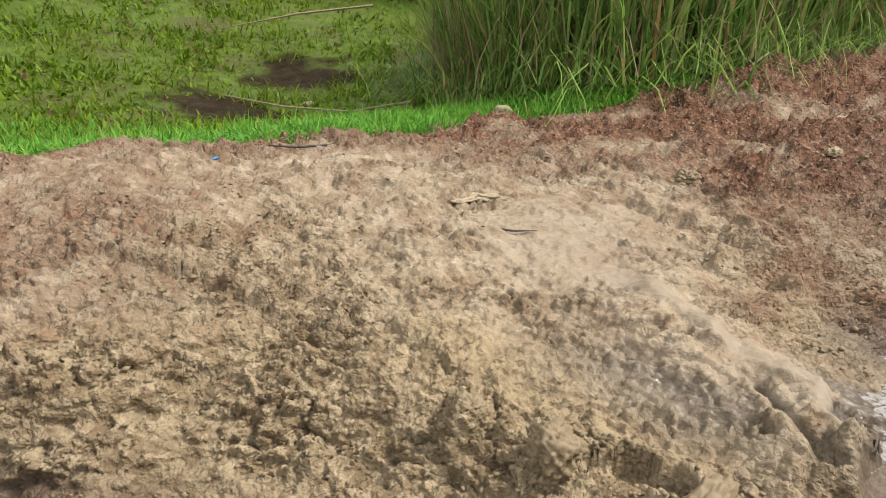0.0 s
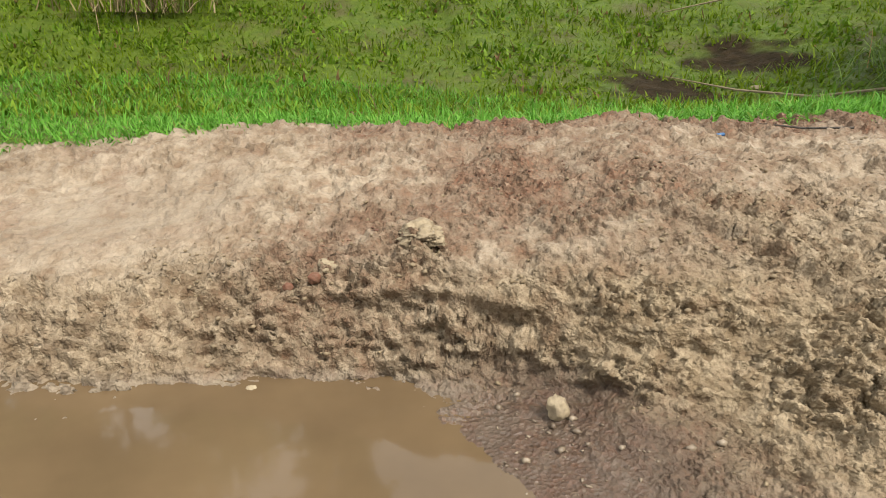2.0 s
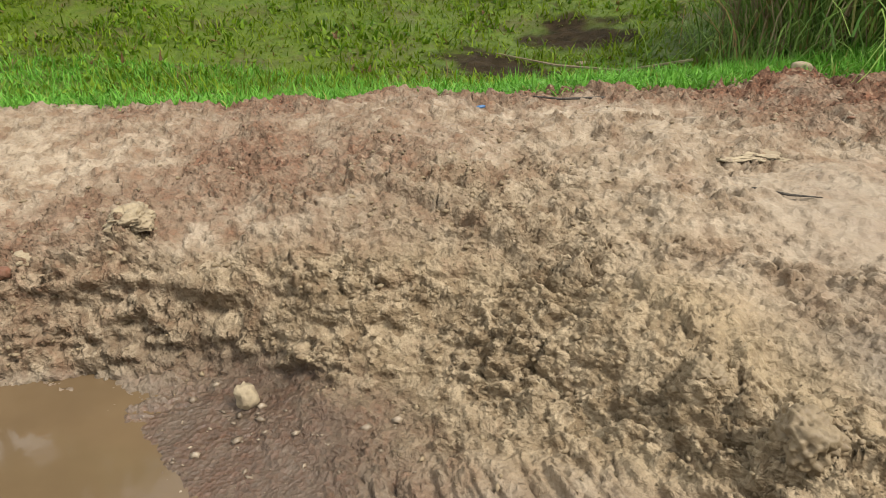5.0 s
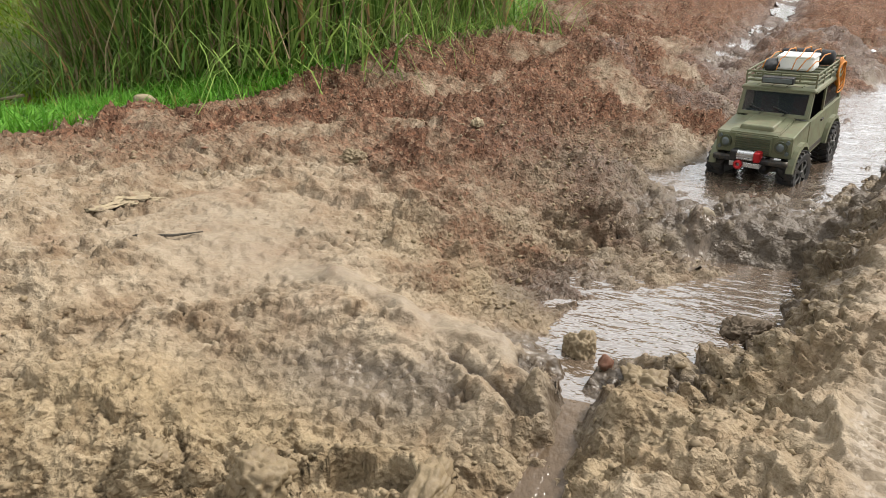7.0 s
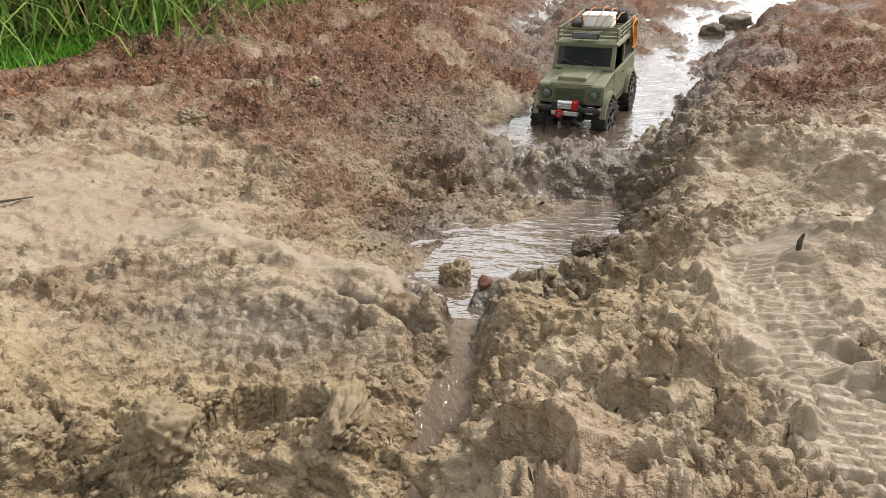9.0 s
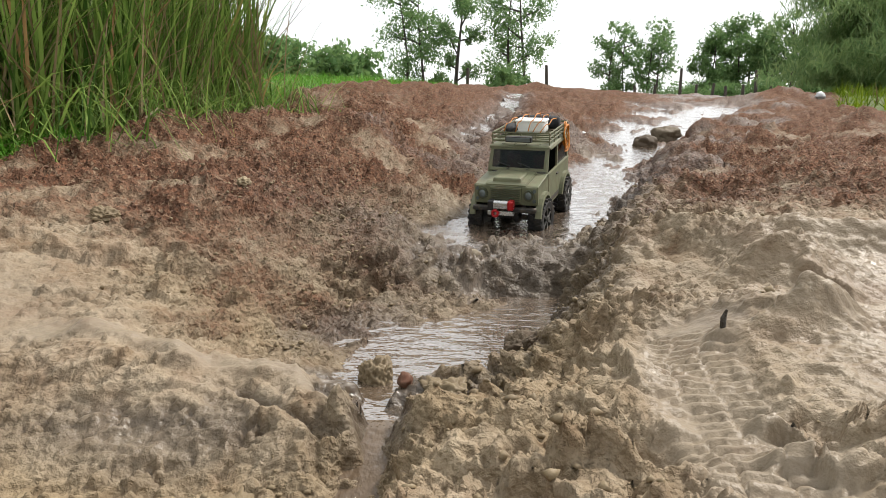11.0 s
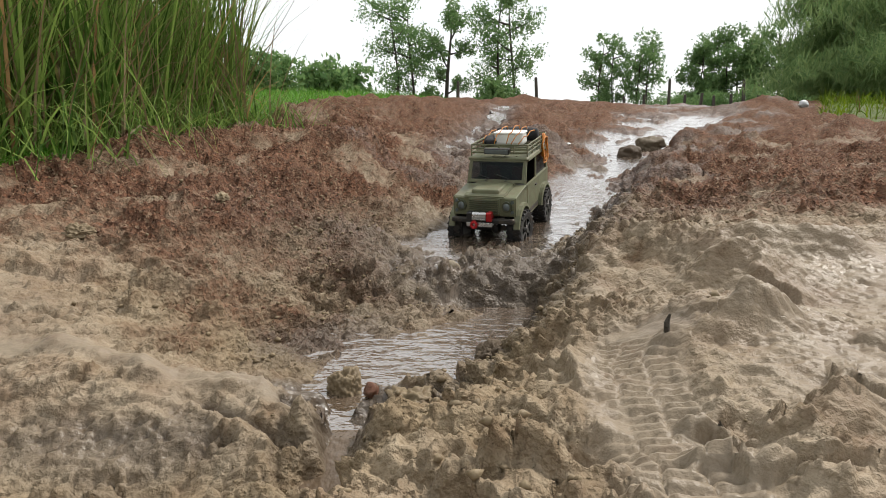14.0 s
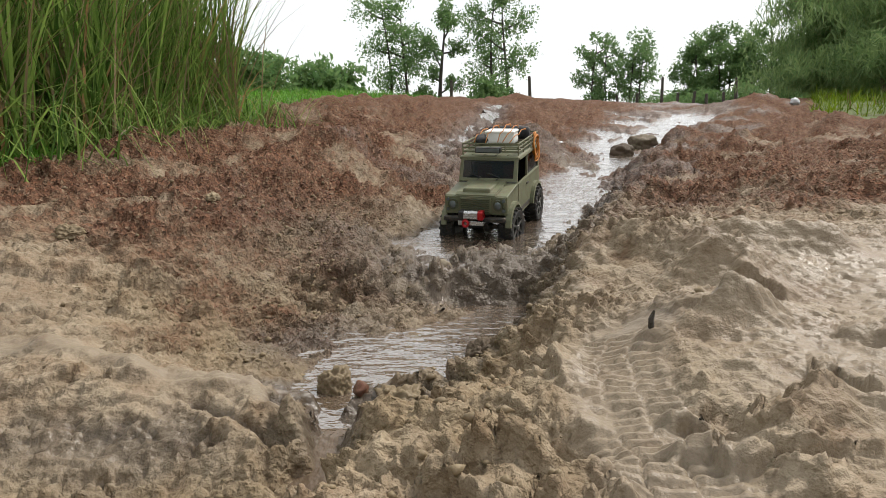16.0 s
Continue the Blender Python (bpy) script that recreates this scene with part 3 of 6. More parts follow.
def form(x, y):
    """Height of the ground's large forms, and where it is broken, slabbed, turfed, gullied and so on."""
    X, Z = knots(y)
    h = loft(x, y)
    near = 1 - sstep(5, 12, np.hypot(x, y))
    turf = sstep(-.02, .06, turf_depth(x, y))

    # where the mud lies broken, and where it is smooth slop
    bank = sstep(-.10, .03, x - X[4]) * (1 - sstep(.02, .22, x - X[5])) * (1 - sstep(.55, .85, y))
    wall = sstep(-.07, .02, x - X[6]) * (1 - sstep(-.12, .05, x - X[7])) * sstep(.1, .5, y) * (1 - sstep(3.2, 5, y))
    rough = np.maximum(bank, .70 * wall)
    for cx, cy, rx, ry, k in ((-1.22, .42, .34, .26, .95), (-1.05, .50, .40, .17, .9), (-1.38, .60, .22, .13, .8), (-1.52, .25, .2, .2, .5),
                              (-.52, .62, .55, .13, 1.0), (-.55, 1.30, .22, .20, .75), (-.42, 1.20, .14, .10, .8),
                              (0, 1.95, .50, .26, .8), (-.40, 1.90, .35, .45, .7), (-.46, 1.52, .22, .20, .8), (.38, 2.3, .30, .55, .6), (-.50, 2.6, .32, .5, .5), (.42, 1.6, .16, .30, .6), (-.05, .48, .14, .12, .55), (-.45, 1.15, .20, .06, .7), (-1.55, -.31, .10, .07, .9),
                              (-.03, .62, .12, .22, .6), (.02, .40, .10, .12, .5), (-.35, 2.35, .3, .3, .6), (-1.62, -.85, .22, .5, .7)):
        rough = np.maximum(rough, k * mound(x, y, cx, cy, rx, ry))
    rough = np.clip(rough + .25 * fbm(x, y, .22, 3, 3) * (rough > .05), 0, 1)
    slab = np.maximum(mound(x, y, -.86, .92, .24, .26, 20), mound(x, y, -.55, .80, .17, .08))
    rough = rough * (1 - .85 * slab)
    channel = sstep(-.03, .05, x - X[5]) * (1 - sstep(-.08, .02, x - X[6]))
    rough = rough * (1 - .85 * channel * sstep(2.1, 2.4, y))
    rough = rough * (1 - .8 * (1 - sstep(-.225, -.18, h)) * mound(x, y, -1.0, -.05, .38, .32))

    # named forms
    for cx, cy, rx, ry, k in SWELLS:
        h += k * mound(x, y, cx, cy, rx, ry)
    d, s, q = along(x, y, RIDGE)
    swell = .8 + .2 * np.sin(q * 21) + .25 * fbm(x, y, .06, 2, 108)
    tube = np.where(s < 0, np.exp(-(d / .028) ** 4), np.exp(-(d / .030) ** 2))
    h += .036 * swell * tube * near * sstep(0, .15, q) * (1 - sstep(.93, 1, q))
    d2, s2, q2 = along(x, y, CRACK)
    split = sstep(0, .15, q2) * (1 - sstep(.85, 1, q2))
    h += (.014 * np.exp(-((s2 - .022) / .020) ** 2) * (d2 < .06) - .011 * np.exp(-(d2 / .006) ** 2) + .010 * np.exp(-((s2 + .020) / .016) ** 2) * (d2 < .06)) * split
    rough = rough * (1 - .8 * np.exp(-(d / .06) ** 2))
    d, s, q = along(x, y, SHELF)
    inside = (y > 1.0) & (y < 1.72) & (x > -.52) & (x < .12)
    onto = inside * sstep(-.012, .014, s) * (1 - sstep(.015, .05, h))
    h = h * (1 - onto) + onto * (h * .3 + .004 + .010 * sstep(0, .12, s))
    h += .012 * np.exp(-(d / .012) ** 2) * inside
    d, s, q = along(x + .016 * fbm(x, y, .05, 3, 115), y, OUTLET)
    d = d * (1 + .35 * fbm(x, y, .045, 2, 117))
    h -= .042 * np.exp(-(d / np.interp(q, (0, .2, .6, 1), (.06, .032, .040, .055))) ** 3)
    rough = np.maximum(rough, .75 * np.exp(-((d - .055) / .03) ** 2) * (y < .98))
    h += .070 * mound(x, y, .055, 1.33, .050, .060) + .05 * mound(x, y, .01, 1.21, .06, .05)
    h += .045 * mound(x, y, -.08, 1.03, .05, .035) + .03 * mound(x, y, -.02, 1.10, .05, .05)
    d, s, q = along(x, y, SCRAPE)
    h += .014 * np.exp(-((np.abs(s) - .06) / .016) ** 2) * (d < .12) - .008 * np.exp(-(d / .045) ** 2)
    rough = rough * (1 - .8 * np.exp(-(d / .05) ** 2))
    d, s, q = along(x, y, BLUFF)
    h += .050 * np.exp(-(d / .040) ** 2)
    h += .055 * mound(x, y, .40, .965, .085, .035, -8) - .020 * mound(x, y, .28, 1.06, .10, .03, 30)
    h += .040 * mound(x, y, .29, .70, .05, .018, 10) + .014 * mound(x, y, .20, .705, .022, .018)
    h += .045 * mound(x, y, .25, .47, .050, .035, 20) - .030 * mound(x, y, .20, .50, .03, .03) + .04 * mound(x, y, .335, .46, .04, .03)
    h -= .060 * mound(x, y, .055, .50, .028, .028) - .030 * mound(x, y, .015, .47, .035, .03)
    h += .040 * mound(x, y, .50, .62, .08, .016, -25)
    h += .035 * mound(x, y, -1.55, -.31, .085, .055) + .030 * mound(x, y, -1.10, .07, .09, .09) + .045 * mound(x, y, -.54, .60, .045, .035)
    h += .030 * mound(x, y, -.36, .63, .06, .03) + .026 * mound(x, y, -.70, .56, .05, .035) - .015 * mound(x, y, -.45, .55, .05, .03)
    h -= .030 * mound(x, y, -1.22, .50, .065, .020, 12) + .015 * mound(x, y, -.88, .44, .025, .03)
    ring = np.hypot((x + .95) / 1.1, (y - .70) / .75)
    h += .008 * np.exp(-((ring - .05) / .012) ** 2) * (y < .71)
    h += .15 * mound(x, y, 3.85, 8.35, .55, .30) + .06 * mound(x, y, 3.3, 8.1, .5, .3) + .10 * mound(x, y, .75, 5.0, .30, .45, 20) + .05 * mound(x, y, -.55, 3.3, .25, .2)
    d, s, q = along(x, y, BRANCH)
    gully = np.exp(-(d / .16) ** 2) * sstep(0, .1, q)
    h -= .05 * gully

    # tyre marks: a shallow rut, its lugs pressed in like scales, in three staggered rows
    for line, deep, lug, half in ((TREAD, .003, .0075, .050), (TREAD_FAINT, .002, .0030, .075)):
        d, s, q = along(x, y, line)
        length = sum(math.dist(a, b) for a, b in zip(line, line[1:]))
        s = s + .006 * fbm(x, y, .05, 2, 109)
        inside = (1 - sstep(half * .8, half * 1.15, d)) * sstep(0, .05, q) * (1 - sstep(.95, 1, q))
        column = np.floor((s + half) / (half * .67))
        row = q * length / .0150 - s / .050 + .37 * column + .30 * fbm(x, y, .055, 2, 104)
        f = row - np.floor(row)
        gap = np.abs((s + half) / (half * .67) - column - .5)
        bars = sstep(0, .55, f) * (1 - sstep(.90, .98, f)) * (1 - .45 * sstep(.40, .5, gap)) * np.clip(.8 + .6 * fbm(x, y, .07, 2, 105), .15, 1.3)
        h += inside * (lug * bars - deep)
        rough = rough * (1 - .75 * inside)

    wx, wy = x + .007 * fbm(x, y, .035, 2, 101), y + .007 * fbm(x, y, .035, 2, 102)
    for line, rise, reach in LEDGES:
        ax, ay = (min(q[k] for q in line) - .15 for k in (0, 1))
        bx, by = (max(q[k] for q in line) + .15 for k in (0, 1))
        here = (wx > ax) & (wx < bx) & (wy > ay) & (wy < by)
        d, s, q = along(wx[here], wy[here], line)
        ends = sstep(0, .2, q) * (1 - sstep(.8, 1, q)) * (np.abs(s) > d * .75)
        h[here] += 1.25 * ends * rise * (sstep(-.002, .002, s) * (1 - sstep(.0, reach, s)) - .25 * np.exp(-((s + .008) / .009) ** 2))
    h += channel * sstep(2.1, 2.5, y) * (.024 * fbm(x, y, .28, 4, 44, .6) - .014)
    return h, near, rough, slab, turf, bank, wall, gully


def land(x, y, solid=False):
    """Height of the ground, and how red, wet, turfed and ochre it is. solid: the places pushed out square to the large forms."""
    X, Z = knots(y)
    h, near, rough, slab, turf, bank, wall, gully = form(x, y)
    flat, px, py = h, x, y
    # steep faces are wider than their plan: let the relief run up them
    x = x + 1.2 * h * np.tanh((x - (X[5] + X[6]) / 2) / .12) * near
    y = y + .9 * h * near
    bare = 1 - .75 * turf

    def ledges(v, n):
        """Turns a smooth swell into flaky steps."""
        q = v * n
        return (np.floor(q) + sstep(.40, .56, q - np.floor(q))) / n

    tyre = np.exp(-(along(px, py, TREAD)[0] / .055) ** 4)
    sleek = np.maximum(mound(px, py, .36, .60, .18, .30), mound(px, py, .64, .88, .36, .42))
    calm_west = np.maximum(mound(px, py, -.92, 1.06, .26, .22), np.maximum(mound(px, py, -.52, .84, .16, .07), .8 * mound(px, py, -2.1, -1.2, .35, .6)))
    quiet = np.clip(tyre * .85 + .78 * sleek + .62 * calm_west + .8 * np.exp(-(along(px, py, RIDGE)[0] / .032) ** 2), 0, .92)
    damp = (1 - sstep(.0, .05, flat - np.minimum(Z[5], Z[6]))) * sstep(-.06, .10, px - X[4]) * (1 - sstep(.0, .15, px - X[7])) * sstep(.8, .95, py)
    quiet = np.maximum(quiet, .65 * damp * (1 - rough))
    quiet = np.maximum(quiet, .75 * (1 - sstep(-.25, -.22, flat)) * (py < .3))
    still = 1 - quiet

    # clods of three sizes, broken along ragged lines
    bend_x, bend_y = fbm(x, y, .040, 3, 60, .6), fbm(y, x, .040, 3, 61, .6)
    wx, wy = x + .012 * bend_x, y + .012 * bend_y
    clod, seam, _ = chunks(wx, wy, .066, 5)
    crumb, seam2, pick = chunks(wx + .3, wy, .029, 6)
    bead, seam3, odds = chunks(x + .004 * bend_y, y + .004 * bend_x, .0125, 7)
    fine = fbm(x, y, .016, 3, 33, .6)
    torn = fbm(x * (1 + bank), y, .14, 5, 23, .62)
    strong = .55 + .75 * sstep(-.35, .35, fbm(x, y, .24, 3, 25))
    broken = (.032 * (1 - .45 * bank) * (clod - .5) + .030 * (1 - .4 * bank) * (sstep(0, .55, seam) - .6) + .010 * (crumb - .5) + .010 * (sstep(0, .55, seam2) - .6)
              + .0030 * (bead - .5) + .026 * ledges(torn, 2.6) + .0018 * fine)
    # the smooth slop: thin torn crusts, flakes with their edges towards the slope's foot, crumbs in patches
    crust = fbm(x, y, .21, 5, 31, .62)
    plate = fbm(x + .015 * crust, y + .03 * crust, .075, 4, 106, .6)
    strewn_ = sstep(.26, .44, fbm(x, y, .19, 4, 37, .55))
    lines = 1 - sstep(.01, .06, np.abs(fbm(x, y * 1.3, .30, 4, 38, .55)))
    crumby = np.clip(strewn_ + .7 * lines, 0, 1)
    tearing = np.maximum(.45 * sstep(-.1, .3, fbm(x, y, .3, 3, 110)), mound(px, py, .08, .50, .30, .28) * (1 - .6 * mound(px, py, .12, .5, .07, .3)))
    pits = sstep(.34, .42, fbm(x, y, .040, 3, 39, .6))
    slop = (.010 * fbm(x, y, .30, 3, 11) + .0048 * sstep(.15, .17, crust) + .0042 * sstep(-.26, -.24, crust) + .0045 * sstep(.41, .43, crust)
            + .0030 * sstep(.18, .22, plate) + .0026 * sstep(-.34, -.30, plate) + .0210 * tearing * (lips(x, y, .085, 111) - .4) + .0022 * (lips(x, y, .034, 112) - .4) * sstep(-.1, .2, crust)
            + crumby * (.0110 * (crumb - .35) + .0075 * (sstep(0, .55, seam2) - .6) + .0045 * (bead - .45)) + .006 * (odds > .95) * sstep(.1, .5, seam3) + .0007 * fine - .0030 * pits)
    h = near * bare * (.78 * rough * strong * broken + 1.5 * (1 - rough) * still * slop)
    calm = (1 - rough) * bare * near * still
    # crumby patches, coloured darker partly in place of shade in their cavities
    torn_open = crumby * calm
    scatter, luck = lumps(x, y, .040, 9)
    h = h + calm * .010 * np.where(luck > .92, sstep(.82, .95, scatter), 0)
    h = h + bare * sstep(1.7, 2.4, py) * (1 - sstep(7, 11, py)) * (.045 * ledges(fbm(px, py, .42, 4, 113, .55), 3.2) + .016 * (crumb - .4) * sstep(0, .3, fbm(px, py, .5, 3, 114))) * sstep(.0, .2, np.abs(px - (X[5] + X[6]) / 2) - .18)
    h = h + .06 * bare * sstep(2.2, 3.2, py) * (1 - sstep(9, 16, py)) * (fbm(px, py, .75, 4, 55) + .5 * np.abs(fbm(px, py, .3, 3, 56))) * sstep(.0, .2, np.abs(px - (X[5] + X[6]) / 2) - .15)
    # the lip that hangs over the washed-out bank
    over = flat - np.interp(py, (-.55, -.40, -.27, -.12), (-.095, -.085, -.058, -.075)) + .010 * fbm(px, py, .05, 3, 103)
    hang = sstep(-.66, -.50, py) * (1 - sstep(-.14, -.02, py)) * (np.abs(px - X[4] - .1) < .45) * (px > X[4] - .25)
    h = h + hang * (.016 * np.exp(-((over - .012) / .014) ** 2) - .010 * np.exp(-((over + .024) / .022) ** 2))
    relief = h
    h = flat + relief
    x, y = px, py

    # colours
    upper = sstep(.14, .27, h + .05 * fbm(x, y, .5, 3, 51)) * sstep(1.1, 1.9, y + .7 * np.maximum(0, -x - 1.0) + .25 * fbm(x, y, .45, 3, 52))
    upper = np.maximum(upper, sstep(2.4, 3.2, y))
    low_side = sstep(1.12, 1.36, y + .16 * fbm(x, y, .25, 3, 59)) * sstep(-.02, .14, -x - .12) * (1 - sstep(.55, .85, -x + .2 * fbm(x, y, .3, 3, 60) - .35 * (y - 1.2)))
    upper = np.maximum(upper, .62 * low_side)
    upper = upper * (1 - .85 * mound(x, y, .55, .9, .5, .45))
    upper = np.maximum(upper, sstep(.26, .33, h) * sstep(1.0, 1.5, y) * (x > .3))
    verge = (1 - sstep(0, .2, turf_depth(x, y))) * .75 * (1 - sstep(.0, .75, np.interp(y, TURF_Y, TURF_X) * -1 + x + .25 * fbm(x, y, .4, 3, 53)))
    patch = .62 * mound(x, y, -1.85, -.05, .42, .28) + .42 * mound(x, y, -1.62, .38, .40, .34) + .5 * mound(x, y, -1.65, -.55, .30, .25)
    upper = upper * (1 - .6 * sstep(.05, .6, fbm(x, y, .38, 4, 57)) * (1 - sstep(4, 7, y)))
    red = np.clip(np.maximum(np.maximum(upper, verge * sstep(-.9, -.2, y)), patch), 0, 1) * (1 - .9 * slab)
    sand = np.clip(1.4 * mound(x, y, -1.02, -.12, .36, .30), 0, 1) * (1 - sstep(-.20, -.12, h))
    red, wet_sand = np.maximum(red * (1 - sand), .70 * sand), .78 * sand
    relief = relief * (1 - .6 * sand) + near * red * bare * (1 - .5 * rough) * (1 - .8 * sand) * (1 + .9 * sstep(1.2, 2.6, y)) * (.0075 * (crumb - .5) * (pick > .45) + .0060 * (bead - .5) + .002 * fine + .018 * fbm(x, y, .17, 4, 58, .55) * (1 - quiet))
    h = flat + relief
    ochre = np.clip(bank * .9 * sstep(-.35, .1, y) + .8 * mound(x, y, -.55, .62, .6, .16) + .6 * mound(x, y, -.45, 1.25, .2, .16) + .4 * wall, 0, 1)
    stream_z = np.minimum(Z[5], Z[6])
    wet = 1 - sstep(.006, .035, h - stream_z)
    wet = wet * sstep(-.06, .10, x - X[4]) * (1 - sstep(.0, .15, x - X[7]))
    wet = wet * np.maximum(sstep(.74, .92, y), 1 - sstep(-.245, -.20, h))
    wet = np.maximum(np.maximum(wet, wet_sand), .8 * gully)
    wet = np.maximum(wet, .9 * mound(x, y, -.30, 1.42, .14, .26, -18) * (h < .04))
    wet = np.maximum(wet, .85 * wall * sstep(.9, 1.2, y) * (.6 + .6 * sstep(-.3, .3, fbm(x, y, .15, 3, 116))))
    wet = np.maximum(wet, .85 * mound(x, y, .05, 2.0, .55, .35))
    beside = np.maximum(X[5] - x, x - X[6])
    wet = np.maximum(wet, .55 * sstep(-.1, .35, fbm(x, y, .5, 4, 71) - 1.1 * (beside - .35)) * sstep(2.0, 3, y))
    red = red * (1 - turf)
    ditch = np.maximum(mound(x, y, -3.9, 1.5, .8, .42, 20), .9 * mound(x, y, -4.3, 2.3, .7, .5))
    red = np.maximum(red, sstep(.5, .8, ditch + .3 * fbm(x, y, .3, 3, 92)))
    if not solid:
        return h, red, wet, turf, ochre, rough, quiet, torn_open
    e = .004
    low = loft(x, y)
    nx, ny = -(loft(x + e, y) - low) / e, -(loft(x, y + e) - low) / e
    k = 1 / np.sqrt(1 + nx * nx + ny * ny)
    return (x + nx * k * relief, y + ny * k * relief, flat + k * relief), red, wet, turf, ochre, rough, quiet, torn_open


def ground_height(x, y):
    """Height of the ground at one place."""
    return float(land(np.array([float(x)]), np.array([float(y)]))[0][0])


def sheet(name, verts, faces, material, attributes=(), smooth=True):
    """A mesh from arrays of corners and four-sided faces."""
    me = bpy.data.meshes.new(name)
    verts, faces = np.asarray(verts, np.float32), np.asarray(faces, np.int32)
    n, k = faces.shape
    me.vertices.add(len(verts))
    me.vertices.foreach_set("co", verts.ravel())
    me.loops.add(n * k)
    me.loops.foreach_set("vertex_index", faces.ravel())
    me.polygons.add(n)
    me.polygons.foreach_set("loop_start", np.arange(0, n * k, k, dtype=np.int32))
    me.polygons.foreach_set("use_smooth", np.full(n, smooth, bool))
    me.update(calc_edges=True)
    for key, values in attributes:
        a = me.attributes.new(key, "FLOAT", "POINT")
        a.data.foreach_set("value", np.asarray(values, np.float32))
    me.materials.append(material)
    return new(name, me)


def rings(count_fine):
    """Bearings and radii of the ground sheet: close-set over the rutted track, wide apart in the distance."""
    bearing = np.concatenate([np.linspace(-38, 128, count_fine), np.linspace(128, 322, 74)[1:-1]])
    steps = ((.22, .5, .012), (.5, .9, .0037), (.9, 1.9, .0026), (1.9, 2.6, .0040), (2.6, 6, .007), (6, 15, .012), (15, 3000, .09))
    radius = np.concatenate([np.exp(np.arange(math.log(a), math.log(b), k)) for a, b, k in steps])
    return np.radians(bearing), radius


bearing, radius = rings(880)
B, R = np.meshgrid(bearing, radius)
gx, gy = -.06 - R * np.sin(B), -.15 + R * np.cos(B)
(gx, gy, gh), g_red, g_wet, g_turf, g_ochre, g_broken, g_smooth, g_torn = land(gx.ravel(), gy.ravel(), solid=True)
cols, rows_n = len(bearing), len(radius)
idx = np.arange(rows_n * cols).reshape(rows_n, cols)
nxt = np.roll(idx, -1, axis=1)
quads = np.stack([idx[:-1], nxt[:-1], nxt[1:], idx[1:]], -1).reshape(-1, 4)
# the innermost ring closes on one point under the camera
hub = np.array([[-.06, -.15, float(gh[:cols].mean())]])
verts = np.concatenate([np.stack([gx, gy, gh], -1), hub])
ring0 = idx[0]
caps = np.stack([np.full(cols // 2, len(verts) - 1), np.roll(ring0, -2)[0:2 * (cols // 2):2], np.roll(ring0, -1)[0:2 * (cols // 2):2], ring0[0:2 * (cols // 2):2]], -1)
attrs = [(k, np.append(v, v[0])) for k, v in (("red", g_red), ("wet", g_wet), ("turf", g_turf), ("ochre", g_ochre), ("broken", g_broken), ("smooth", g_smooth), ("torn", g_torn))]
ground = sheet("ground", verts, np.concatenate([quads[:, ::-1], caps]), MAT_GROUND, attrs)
tagged(ground, "rutted wet clay track with red gravel verges", "ground", kind="structure")


# ---- water ----
def water_sheet(name, xs, ys, level, material, label):
    """A sheet of water over a grid of places; only where it lies above the ground or close under it is it kept."""
    U, V = np.meshgrid(xs, ys)
    x, y = U.ravel(), V.ravel()
    z = level(x, y)
    bed = land(x, y)[0]
    keep = (z > bed - .012).reshape(U.shape)
    i = np.arange(len(x)).reshape(U.shape)
    q = np.stack([i[:-1, :-1], i[:-1, 1:], i[1:, 1:], i[1:, :-1]], -1).reshape(-1, 4)
    k = (keep[:-1, :-1] | keep[:-1, 1:] | keep[1:, 1:] | keep[1:, :-1]).ravel()
    q = q[k & (z[q].min(axis=1) > -5)]
    used = np.unique(q)
    back = np.full(len(x), -1)
    back[used] = np.arange(len(used))
    ob = sheet(name, np.stack([x, y, z], -1)[used], back[q], material)
    return tagged(ob, label, "water", kind="structure")


def stream_level(x, y):
    """Surface of the running water: it drops over the lip into the pool, and out of it into the lower gully."""
    X, Z = knots(y)
    up = np.minimum(Z[5], Z[6]) + np.interp(y, (1.85, 1.93, 2.02, 2.15, 2.4), (-.035, -.012, .004, .010, .016)) + .004 * fbm(x, y, .07, 2, 81)
    low = np.interp(y, (.35, .55, .64, .70, .80, .86, .90), (-.225, -.106, -.071, -.046, -.018, -.006, .0))
    return np.where(y > 1.8, up, low)


water_pool = water_sheet("water_pool", np.arange(-.56, .30, .01), np.arange(.93, 1.91, .01), lambda x, y: 0 * x + .0, MAT_POOL,
                         "muddy brown pool rippled below a little fall")
water_stream = water_sheet("water_stream", np.arange(-.45, 4.6, .02), np.arange(1.86, 9.4, .02), stream_level, MAT_STREAM,
                           "shallow muddy stream running down the rut")
water_outflow = water_sheet("water_outflow", np.arange(-.290, -.150, .006), np.linspace(.42, .93, 86), stream_level, MAT_OUTFLOW,
                            "narrow muddy outflow spilling from the pool")
water_puddle = water_sheet("water_puddle", np.arange(-2.6, .2, .035), np.arange(-5.5, .30, .035), lambda x, y: 0 * x - .256, MAT_PUDDLE,
                           "still brown puddle at the foot of the bank")
water_fall = water_sheet("water_fall", np.arange(-.075, .005, .006), np.arange(1.64, 1.93, .006), lambda x, y: np.maximum(land(x, y)[0] + .004 - .5 * np.abs(x + .035) * .25, 0.001), MAT_FALL,
                         "thin muddy water spilling over the clay step")


def branch_level(x, y):
    """The thin water in the side rut, a hand's breadth wide."""
    d, s, q = along(x, y, BRANCH)
    edge = .09 + .05 * fbm(x, y, .3, 3, 82)
    return np.where((d < edge) & (q > .02), loft(x, y) - .05 * np.exp(-(d / .16) ** 2) + .016, -9.0)


water_branch = water_sheet("water_branch", np.arange(-.30, 1.0, .02), np.arange(3.4, 8.6, .02), branch_level, MAT_STREAM,
                           "thin muddy trickle in the side rut")


